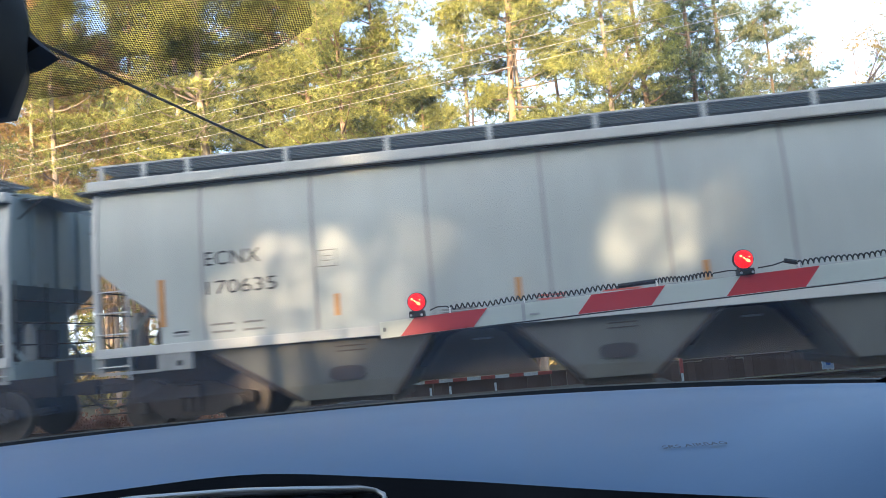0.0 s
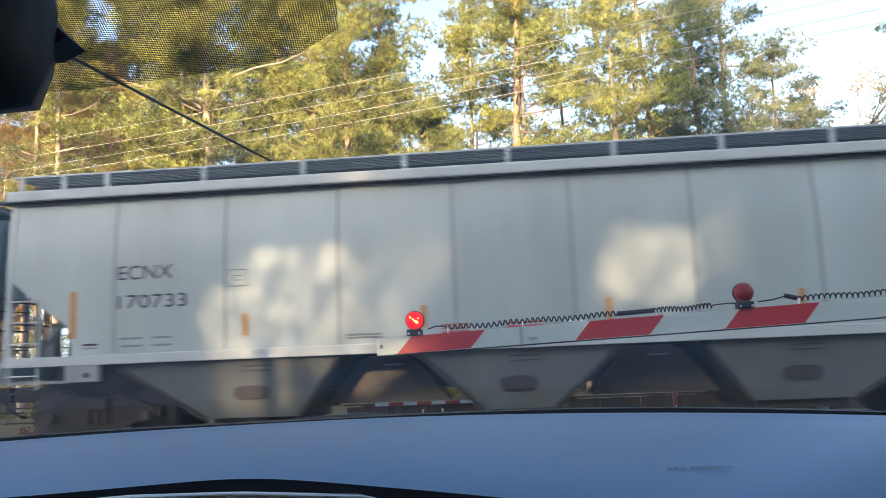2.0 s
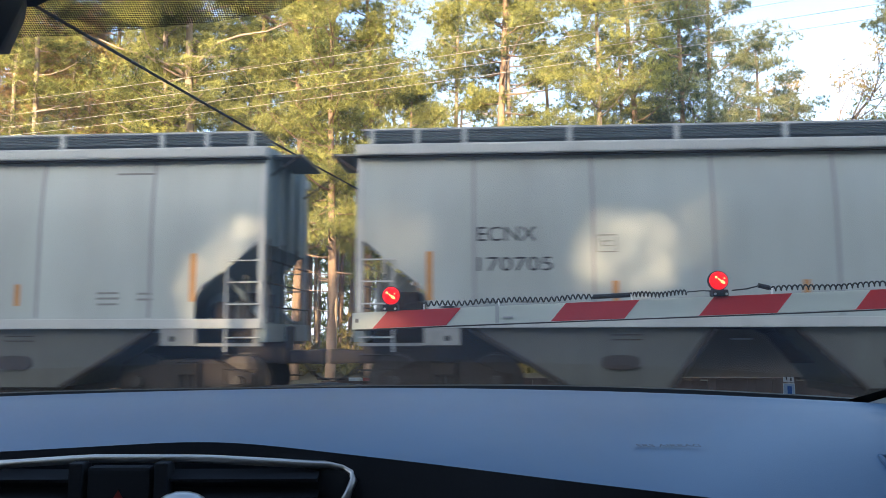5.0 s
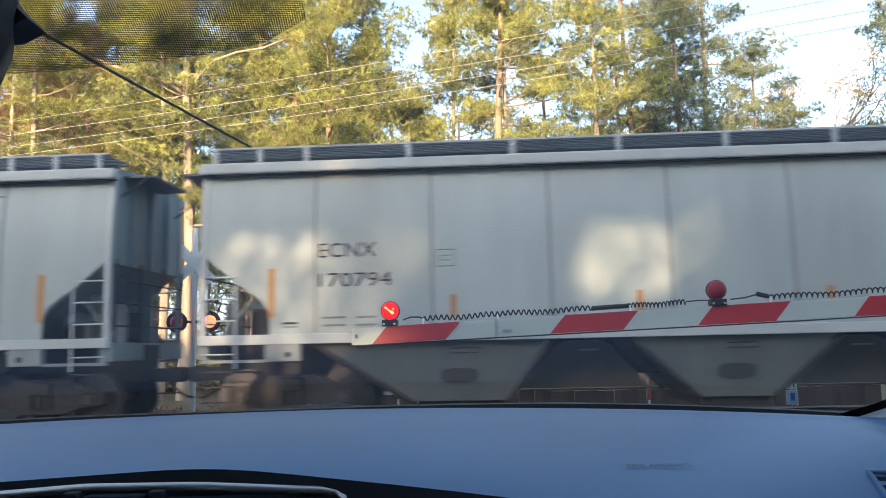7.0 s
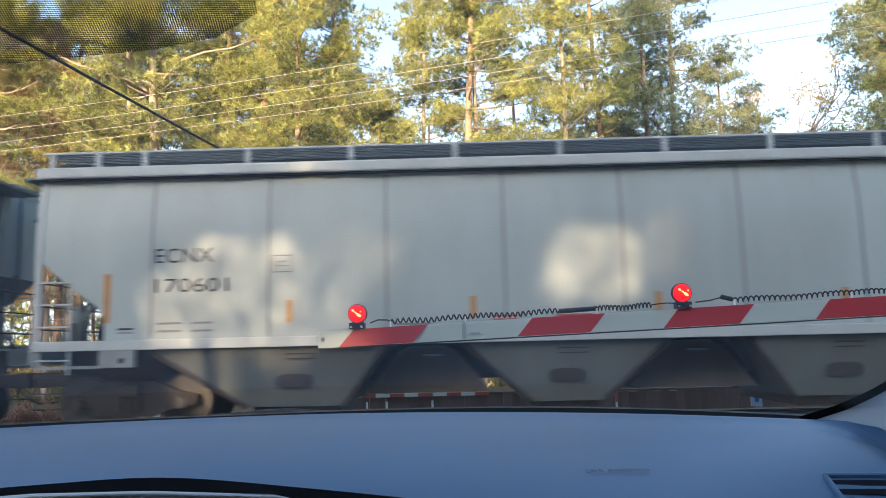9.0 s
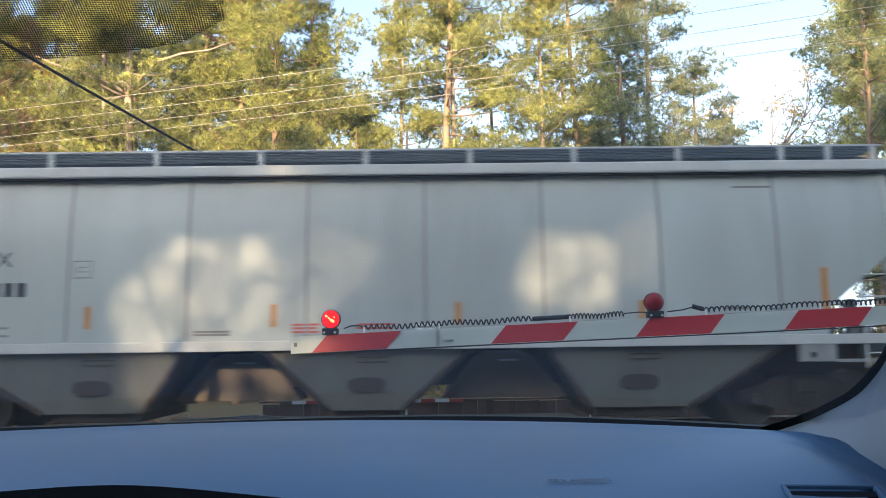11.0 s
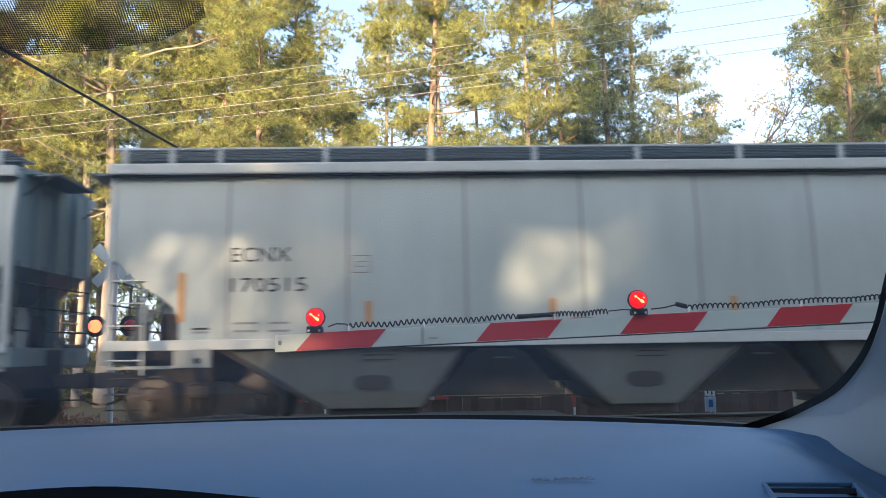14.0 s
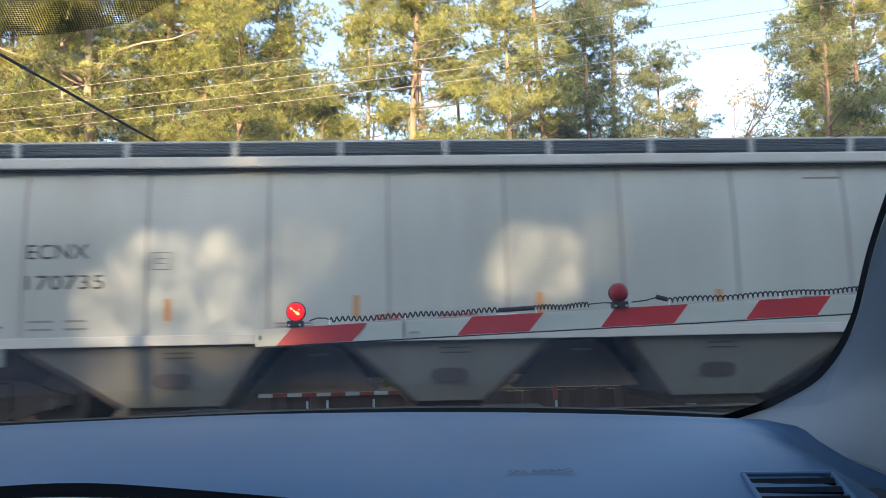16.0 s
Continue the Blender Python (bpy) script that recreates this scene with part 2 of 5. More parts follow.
M = dict(
    paint=material("weathered_grey_paint", (0.42, 0.455, 0.44), 0.42, 0, 0.09, 2.2, 0.55, 0.7, 0.05, (1, 1, 0.2), (0.25, 0.25, 0.235), 0.05),
    # hopper bays: dust and the shade under the body both go into this grey
    hopper=material("dusty_shaded_grey_paint", (0.118, 0.122, 0.112), 0.7, 0, 0.15, 5, 0.6, 1.1, 0.1, (1, 1, 0.35), (0.07, 0.062, 0.055)),
    saddle=material("dusty_brown_grey_paint", (0.23, 0.195, 0.165), 0.75, 0, 0.15, 5, 0.5, 1.1, 0.1, (1, 1, 0.35), (0.12, 0.10, 0.085)),
    signal=material("lit_signal_lens", (0.6, 0.05, 0.02), 0.4, emit=(1.0, 0.17, 0.05), strength=1.5),
    signal_off=material("unlit_signal_lens", (0.62, 0.02, 0.06), 0.3, 0, 0.05, 60, sheen=0.4),
    sill=material("pale_grey_paint", (0.49, 0.50, 0.49), 0.5, 0, 0.08, 6, 0.3, 1.3, 0.05, (1, 1, 1), (0.28, 0.25, 0.22)),
    bracket=material("grimy_grey_paint", (0.31, 0.315, 0.31), 0.6, 0, 0.12, 7, 0.6, 1.6, 0.08, (1, 1, 1), (0.14, 0.125, 0.11)),
    # the side grey made darker: shade on the car ends put into the colour
    endsheet=material("shade_darkened_end_paint", (0.255, 0.305, 0.31), 0.5, 0, 0.1, 4, 0.5, 0.9, 0.05, (1, 1, 0.3), (0.12, 0.135, 0.135)),
    seam=material("seam_paint", (0.25, 0.26, 0.26), 0.6, 0, 0.1, 9),
    grating=material("galvanised_grating", (0.12, 0.14, 0.155), 0.55, 0.5, 0.2, 14, 0.3, 2.0),
    iron=material("dark_rusty_iron", (0.045, 0.038, 0.034), 0.75, 0.2, 0.25, 12, 0.5, 3, 0.2, dark=(0.062, 0.040, 0.030)),
    black=material("black_rubber", (0.015, 0.015, 0.016), 0.6, 0, 0.1, 30),
    wheel=material("wheel_steel", (0.085, 0.075, 0.072), 0.5, 0.6, 0.2, 8, 0.5, 3),
    letter=material("black_stencil_paint", (0.020, 0.021, 0.024), 0.6, 0, 0.2, 15),
    faded=material("faded_grey_stencil", (0.20, 0.20, 0.19), 0.7, 0, 0.2, 15),
    redtext=material("red_stencil_paint", (0.45, 0.10, 0.08), 0.6, 0, 0.2, 15),
    whiteplate=material("white_placard", (0.75, 0.75, 0.73), 0.5, 0, 0.05, 15),
    orange=material("orange_reflective_strip", (0.50, 0.24, 0.06), 0.45, 0, 0.15, 12, 0.4, 4, dark=(0.22, 0.12, 0.05)),
    armwhite=material("white_reflective_sheet", (0.60, 0.64, 0.585), 0.4, 0, 0.05, 25, 0.25, 3, 0.03, dark=(0.42, 0.43, 0.40)),
    armred=material("red_reflective_sheet", (0.52, 0.035, 0.045), 0.4, 0, 0.08, 25, 0.25, 3, 0.03, dark=(0.30, 0.04, 0.04)),
    aluminium=material("dull_aluminium", (0.45, 0.46, 0.46), 0.45, 0.6, 0.1, 20),
    lens_off=material("dark_red_lens", (0.26, 0.010, 0.016), 0.4, 0, 0.05, 60, sheen=0.3),
    lens_on=material("lit_red_lens", (0.35, 0.004, 0.005), 0.6, emit=(1.0, 0.010, 0.012), strength=0.45, sheen=0.15),
    filament=material("lamp_filament_glow", (1, 0.5, 0.2), 0.5, emit=(1.0, 0.30, 0.07), strength=1.3),
    # blue of the reflected sky is put into the grey dashboard's base colour
    dash=material("sky_tinted_dashboard", (0.086, 0.160, 0.275), 0.42, 0, 0.05, 900, 0.25, 5, 0.08, dark=(0.050, 0.099, 0.182)),
    dashdark=material("black_dashboard_plastic", (0.023, 0.026, 0.033), 0.7, 0, 0.1, 500, bump=0.05, sheen=0.12),
    pillar=material("light_grey_pillar_trim", (0.38, 0.41, 0.44), 0.65, 0, 0.05, 700, 0.1, 8, 0.05, dark=(0.31, 0.34, 0.37)),
    satin=material("satin_silver_trim", (0.55, 0.54, 0.52), 0.32, 0.9, 0.04, 200),
    frit=material("black_glass_edge", (0.006, 0.006, 0.007), 0.5, sheen=0.15),
    headliner=material("grey_headliner", (0.35, 0.34, 0.33), 0.9, 0, 0.1, 300),
    carpaint=material("car_paint", (0.25, 0.26, 0.28), 0.3, 0.5, 0.03, 200),
    seat=material("dark_seat_cloth", (0.05, 0.05, 0.055), 0.9, 0, 0.15, 400, bump=0.1),
    emboss=material("embossed_letter", (0.035, 0.04, 0.05), 0.6, 0, 0.05, 200),
    hazard=material("red_button_mark", (0.20, 0.02, 0.02), 0.5, 0, 0.02, 90),
    bark=material("pine_bark", (0.38, 0.25, 0.16), 0.9, 0, 0.3, 5, 0.55, 2.5, 0.6, (1, 1, 0.3), (0.13, 0.09, 0.065)),
    palebark=material("pale_bark", (0.43, 0.33, 0.245), 0.9, 0, 0.25, 6, 0.4, 2.5, 0.5, (1, 1, 0.3), (0.2, 0.15, 0.11)),
    needles=leaf_material("pine_needles", (0.060, 0.085, 0.028), (0.55, 0.53, 0.13), 0.28),
    # darker copy of the needles: shade on the right-hand pines put into the colour
    shadedpine=leaf_material("shade_darkened_needles", (0.045, 0.080, 0.055), (0.42, 0.42, 0.17), 0.28),
    drypine=leaf_material("browning_needles", (0.26, 0.19, 0.085), (0.58, 0.39, 0.17), 0.45),
    drybrush=leaf_material("dry_autumn_leaves", (0.50, 0.33, 0.09), (0.58, 0.46, 0.15), 0.5),
    brush=leaf_material("roadside_brush", (0.14, 0.14, 0.04), (0.36, 0.28, 0.10), 0.4),
    russet=leaf_material("russet_leaves", (0.34, 0.16, 0.10), (0.60, 0.34, 0.23), 0.3),
    cable=material("black_cable", (0.012, 0.012, 0.012), 0.6, 0, 0.1, 50),
    wire=material("bare_wire", (0.55, 0.50, 0.42), 0.6, 0.0, 0.05, 50),
    pole=material("pole_timber", (0.20, 0.15, 0.11), 0.9, 0, 0.2, 6, 0.4, 2, 0.2, (1, 1, 0.2)),
    asphalt=material("asphalt", (0.055, 0.055, 0.056), 0.9, 0, 0.3, 60, 0.3, 0.8, 0.4, dark=(0.035, 0.035, 0.035)),
    ground=material("grass_and_leaf_litter", (0.11, 0.085, 0.045), 0.95, 0, 0.35, 6, 0.6, 0.25, 0.5, dark=(0.07, 0.075, 0.03)),
    ballast=material("grey_ballast", (0.20, 0.19, 0.18), 0.95, 0, 0.5, 22, 0.4, 1, 1.0, dark=(0.10, 0.09, 0.08)),
    tie=material("creosoted_timber", (0.06, 0.048, 0.038), 0.9, 0, 0.3, 10, 0.3, 2, 0.4),
    rail=material("rail_steel", (0.18, 0.12, 0.09), 0.5, 0.6, 0.2, 12, 0.4, 3),
    fence=material("weathered_brown_board", (0.16, 0.10, 0.075), 0.9, 0, 0.25, 8, 0.5, 1.2, 0.3, (1, 1, 0.3), (0.08, 0.055, 0.045), 0.2),
    greensign=material("green_sign_sheet", (0.02, 0.22, 0.12), 0.4, 0, 0.05, 30),
    bluesign=material("blue_sign_sheet", (0.03, 0.11, 0.42), 0.4, 0, 0.05, 30),
    paleblue=material("pale_blue_sheet", (0.42, 0.52, 0.68), 0.4, 0, 0.05, 30),
    windglass=glass_material("windscreen_glass"),
    dots=dot_screen_material("printed_dot_band", 0.0020),
)


# ---- mesh helpers ----
def part(name, bm, mat, parent=None, label="", smooth=False, m=None):
    me = bpy.data.meshes.new(name)
    bm.to_mesh(me)
    bm.free()
    return part_mesh(name, me, mat, parent, label, smooth, m)


def part_mesh(name, me, mat, parent=None, label="", smooth=False, m=None):
    if mat is not None and not me.materials:
        me.materials.append(M[mat])
    if smooth:
        me.polygons.foreach_set("use_smooth", [True] * len(me.polygons))
    ob = new(name, me)
    ob.parent = parent
    if m is not None:
        ob.matrix_basis = m
    if label:
        ob["label"] = label
    return ob


def thing(name, m, label, category, group="", kind=""):
    ob = new(name)
    ob.matrix_basis = m
    ob.empty_display_size = 0.1
    return tagged(ob, label, category, group, kind)


def box(bm, c, s, rot=None, bevel=0.0):
    m = Matrix.Translation(c)
    if rot is not None:
        m = m @ rot
    r = bmesh.ops.create_cube(bm, size=1, matrix=m @ Matrix.Diagonal((*s, 1)))
    if bevel:
        es = list({e for v in r["verts"] for e in v.link_edges})
        bmesh.ops.bevel(bm, geom=es, offset=bevel, segments=2, affect="EDGES", profile=0.6)
    return bm


def B(c, s, rot=None, bevel=0.0):
    return box(bmesh.new(), c, s, rot, bevel)


def rod(bm, a, b, r, seg=8, r2=None):
    a, b = Vector(a), Vector(b)
    d = b - a
    m = Matrix.Translation((a + b) / 2) @ d.to_track_quat("Z", "Y").to_matrix().to_4x4()
    bmesh.ops.create_cone(bm, cap_ends=True, segments=seg, radius1=r, radius2=r if r2 is None else r2, depth=d.length, matrix=m)
    return bm


def prism(bm, pts, y0, y1):
    """A flat outline of (x, z) points, extruded between two depths."""
    f = bm.faces.new([bm.verts.new((x, y0, z)) for x, z in pts])
    g = bmesh.ops.extrude_face_region(bm, geom=[f])
    for v in g["geom"]:
        if isinstance(v, bmesh.types.BMVert):
            v.co.y = y1
    bmesh.ops.recalc_face_normals(bm, faces=bm.faces)
    return bm


def tube(bm, pts, r, seg=6, r2=None):
    """A round tube through points, tapering from r to r2."""
    pts = [Vector(p) for p in pts]
    rings = []
    for i, p in enumerate(pts):
        d = (pts[min(i + 1, len(pts) - 1)] - pts[max(i - 1, 0)]).normalized()
        q = d.to_track_quat("Z", "Y")
        rad = r if r2 is None else r + (r2 - r) * i / (len(pts) - 1)
        rings.append([bm.verts.new(p + q @ Vector((rad * math.cos(a), rad * math.sin(a), 0)))
                      for a in (2 * math.pi * k / seg for k in range(seg))])
    for u, w in zip(rings, rings[1:]):
        for k in range(seg):
            bm.faces.new((u[k], u[(k + 1) % seg], w[(k + 1) % seg], w[k]))
    bm.faces.new(rings[0][::-1])
    bm.faces.new(rings[-1])
    return bm


def text_mesh(words, height, width=None, depth=0.004):
    """Lettering as a mesh: lower left corner at the origin, in the x-z plane, facing -y."""
    cu = bpy.data.curves.new("letters", "FONT")
    cu.body, cu.size, cu.extrude = words, 1.0, 0.0
    tmp = new("letters_tmp", cu)
    bpy.context.view_layer.update()
    me = bpy.data.meshes.new_from_object(tmp.evaluated_get(bpy.context.evaluated_depsgraph_get()))
    bpy.data.objects.remove(tmp)
    co = np.empty(len(me.vertices) * 3)
    me.vertices.foreach_get("co", co)
    co = co.reshape(-1, 3)
    lo, hi = co.min(0), co.max(0)
    k = height / (hi[1] - lo[1])
    kx = k if width is None else width / (hi[0] - lo[0])
    out = np.stack([(co[:, 0] - lo[0]) * kx, np.full(len(co), -depth), (co[:, 1] - lo[1]) * k], 1)
    me.vertices.foreach_set("co", out.ravel())
    me.update()
    return me


# ---- ground, road, track ----
TURN = 3.5                                  # the track's turn from the picture's width, degrees
AX = Vector((math.cos(radians(TURN)), -math.sin(radians(TURN)), 0))
NORM = Vector((math.sin(radians(TURN)), math.cos(radians(TURN)), 0))
TRACK = 14.6                                # the track's middle line from the origin
track_space = Matrix.Translation(NORM * TRACK) @ pose(0, 0, 0, 0, 0, -TURN)


def build_ground():
    xs = np.concatenate([np.linspace(-900, -60, 12), np.linspace(-50, 50, 41), np.linspace(60, 900, 12)])
    ys = np.concatenate([np.linspace(-900, -40, 12), np.linspace(-34, 70, 53), np.linspace(90, 1200, 14)])
    bm = bmesh.new()
    rows = []
    for y in ys:
        row = []
        for x in xs:
            d = Vector((x, y, 0)).dot(NORM)
            z = -0.06 - 0.9 * min(1, max(0, (d - 16.6) / 2.2))
            if d > 19:
                z += 0.18 * noise.noise(Vector((x * 0.2, y * 0.2, 0))) + 0.012 * (min(d, 60) - 19)
            row.append(bm.verts.new((x, y, z)))
        rows.append(row)
    for a, b in zip(rows, rows[1:]):
        for i in range(len(a) - 1):
            bm.faces.new((a[i], a[i + 1], b[i + 1], b[i]))
    tagged(part("ground", bm, "ground", smooth=True), "brown winter grass and leaf litter on rolling ground", "ground", kind="structure")
    tagged(part("road", B((-1.3, -8.2, -0.04), (7.4, 40.0, 0.08)), "asphalt"), "worn grey asphalt road up to the crossing", "road", kind="structure")
    bm = bmesh.new()
    n = 140
    prof = [(-2.7, -0.25), (-1.6, -0.16), (1.6, -0.16), (2.9, -0.75)]
    rings = [[bm.verts.new((-140 + 280 * i / n, y, z + 0.02 * noise.noise(Vector((i * 0.7, y, 3))))) for y, z in prof] for i in range(n + 1)]
    for a, b in zip(rings, rings[1:]):
        for i in range(len(prof) - 1):
            bm.faces.new((a[i], b[i], b[i + 1], a[i + 1]))
    tagged(part("ballast", bm, "ballast", m=track_space), "grey crushed stone track bed", "track bed", kind="structure")
    track = thing("railway_track", track_space, "steel rails on dark timber sleepers", "track", kind="structure")
    tie = bmesh.new()
    box(tie, (0, 0, -0.17), (0.22, 2.6, 0.12), bevel=0.012)
    tie_mesh = bpy.data.meshes.new("sleeper")
    tie.to_mesh(tie_mesh)
    tie.free()
    for i in range(90):
        part_mesh("sleeper", tie_mesh, "tie", track, m=pose(-24.5 + i * 0.55, 0.02 * math.sin(i * 7.1), 0, 0, 0, 0.6 * math.sin(i * 3.3)))
    for side in (-0.7535, 0.7535):
        bm = bmesh.new()
        prism(bm, [(-0.07, -0.11), (0.07, -0.11), (0.07, -0.095), (0.012, -0.08), (0.012, -0.035), (0.036, -0.025), (0.036, 0),
                   (-0.036, 0), (-0.036, -0.025), (-0.012, -0.035), (-0.012, -0.08), (-0.07, -0.095)], -140, 140)
        bm.transform(Matrix.Rotation(radians(90), 4, "Z"))
        part("rail", bm, "rail", track, m=pose(0, side, 0))
    for y, w in ((-1.75, 1.6), (0, 1.3), (1.75, 1.6)):
        tagged(part("crossing_panel", B((-1.3, y, -0.055), (8.4, w, 0.11), bevel=0.015), "tie", m=track_space),
               "dark timber crossing panel between the rails", "crossing panel", "crossing panels", "structure")


build_ground()


# ---- the train: covered hopper cars ----
HALF = 8.885
SEAMS = [0.99 + 1.98 * k for k in (-4, -3, -2, -1, 0, 1, 2, 3)]
POSTS = [0, 1.77, 3.54, 5.31, 7.08, 7.88, 8.66]


def side_y(z):
    """The side's bulge: upright below, drawn in towards the roof."""
    return 1.55 - 0.13 * (max(0.0, z - 3.1) / 1.24) ** 2


HEIGHTS = (2.9,) + tuple(3.1 + 1.24 * k / 14 for k in range(15))


def skin(bm, x0, x1, zs, side, proud=0.0, thick=0.05):
    """A strip of plate that follows the bulging side between two lengths and a run of heights."""
    rows = [[bm.verts.new((x, side * (side_y(z) + proud - t), z)) for x, t in ((x0, 0), (x1, 0), (x1, thick), (x0, thick))] for z in zs]
    for a, b in zip(rows, rows[1:]):
        for k in range(4):
            bm.faces.new((a[k], a[(k + 1) % 4], b[(k + 1) % 4], b[k]))
    bm.faces.new(rows[0][::-1])
    bm.faces.new(rows[-1])
    bmesh.ops.recalc_face_normals(bm, faces=bm.faces)
    return bm


def side_panels(car, side):
    """Nine sheets of one side, the outer ones cut away over the end slopes."""
    xs = [-HALF] + SEAMS + [HALF]
    y0, y1 = (-1.55, -1.50) if side < 0 else (1.50, 1.55)
    for i in range(9):
        a, b = xs[i] + 0.002, xs[i + 1] - 0.002
        if i == 8:
            pts = [(a, 1.5), (7.71, 1.5), (7.72, 1.86), (7.84, 2.10), (8.02, 2.23), (8.28, 2.40), (8.80, 2.86), (b, 2.9), (a, 2.9)]
        elif i == 0:
            pts = [(b, 1.5), (b, 2.9), (a, 2.9), (-8.80, 2.86), (-8.28, 2.40), (-8.02, 2.23), (-7.84, 2.10), (-7.72, 1.86), (-7.71, 1.5)]
        else:
            pts = [(a, 1.5), (b, 1.5), (b, 2.9), (a, 2.9)]
        bm = skin(prism(bmesh.new(), pts, y0, y1), a, b, HEIGHTS, side)
        part("side_panel", bm, "paint", car)
    for x in SEAMS:
        part("seam", skin(bmesh.new(), x - 0.026, x + 0.026, (1.56,) + HEIGHTS[:-1] + (4.29,), side, 0.011, 0.02), "seam", car)


def hopper_bay(car, top, bottom):
    """A tapering discharge hopper with its outlet gate below."""
    bm = bmesh.new()
    ring = []
    for z, (a, b), w in ((1.46, top, 1.49), (0.38, bottom, 1.38)):
        ring.append([bm.verts.new((x, y, z)) for x, y in ((a, -w), (b, -w), (b, w), (a, w))])
    for k in range(4):
        bm.faces.new((ring[0][k], ring[0][(k + 1) % 4], ring[1][(k + 1) % 4], ring[1][k]))
    bm.faces.new(ring[0][::-1])
    bm.faces.new(ring[1])
    bmesh.ops.recalc_face_normals(bm, faces=bm.faces)
    bay = part("hopper", bm, "hopper", car, "dusty tapering discharge hopper in shade-darkened grey")
    mid, w = (bottom[0] + bottom[1]) / 2, bottom[1] - bottom[0]
    part("outlet_gate", B((mid, 0, 0.30), (w * 0.92, 2.5, 0.16), bevel=0.02), "iron", bay)
    for s in (-1, 1):
        bm = bmesh.new()
        prism(bm, [(mid + 0.31 * math.copysign(abs(math.cos(a)) ** 0.6, math.cos(a)), 0.80 + 0.12 * math.copysign(abs(math.sin(a)) ** 0.7, math.sin(a)))
                   for a in (2 * math.pi * i / 20 for i in range(20))], s * 1.42, s * 1.452)
        part("hatch_plate", bm, "iron", bay)
        for z in (1.25, 1.17):
            part("stencil_bar", B((mid + 0.1, s * 1.472, z), (0.5, 0.02, 0.02)), "iron", bay)
        for x in (top[0], top[1]):
            xb = bottom[0] if x == top[0] else bottom[1]
            bm = bmesh.new()
            rod(bm, (x, s * 1.48, 1.42), (xb, s * 1.375, 0.38), 0.05, 6)
            part("edge_flange", bm, "iron", bay)


def bogie(car, x):
    base = new("bogie")
    base.parent = car
    base.matrix_basis = pose(x, 0, 0)
    for s in (-1, 1):
        pts = [(-1.15, 0.42), (-0.72, 0.36), (-0.42, 0.24), (0.42, 0.24), (0.72, 0.36), (1.15, 0.42), (1.15, 0.60), (0.85, 0.66),
               (0.45, 0.84), (-0.45, 0.84), (-0.85, 0.66), (-1.15, 0.60)]
        part("side_frame", prism(bmesh.new(), pts, s * 0.98 - 0.06, s * 0.98 + 0.06), "iron", base)
        for dx in (-0.16, 0, 0.16):
            bm = bmesh.new()
            rod(bm, (dx, s * 1.06, 0.34), (dx, s * 1.06, 0.62), 0.06, 8)
            part("spring", bm, "iron", base)
        for dx in (-0.89, 0.89):
            bm = bmesh.new()
            rod(bm, (dx, s * 1.02, 0.46), (dx, s * 1.14, 0.46), 0.10, 12)
            part("bearing_cap", bm, "wheel", base)
    part("bolster", B((0, 0, 0.68), (0.40, 2.3, 0.22), bevel=0.03), "iron", base)
    for dx in (-0.89, 0.89):
        bm = bmesh.new()
        rod(bm, (0, -1.0, 0), (0, 1.0, 0), 0.08, 8)
        for s in (-1, 1):
            rod(bm, (0, s * 0.70, 0), (0, s * 0.83, 0), 0.46, 28)
            rod(bm, (0, s * 0.66, 0), (0, s * 0.70, 0), 0.49, 28)
            for a in range(5):
                an = 2 * math.pi * a / 5
                rod(bm, (0.27 * math.cos(an), s * 0.835, 0.27 * math.sin(an)), (0.27 * math.cos(an), s * 0.845, 0.27 * math.sin(an)), 0.06, 8)
        part("wheelset", bm, "wheel", base, "worn steel wheelset", m=pose(dx, 0, 0.46))


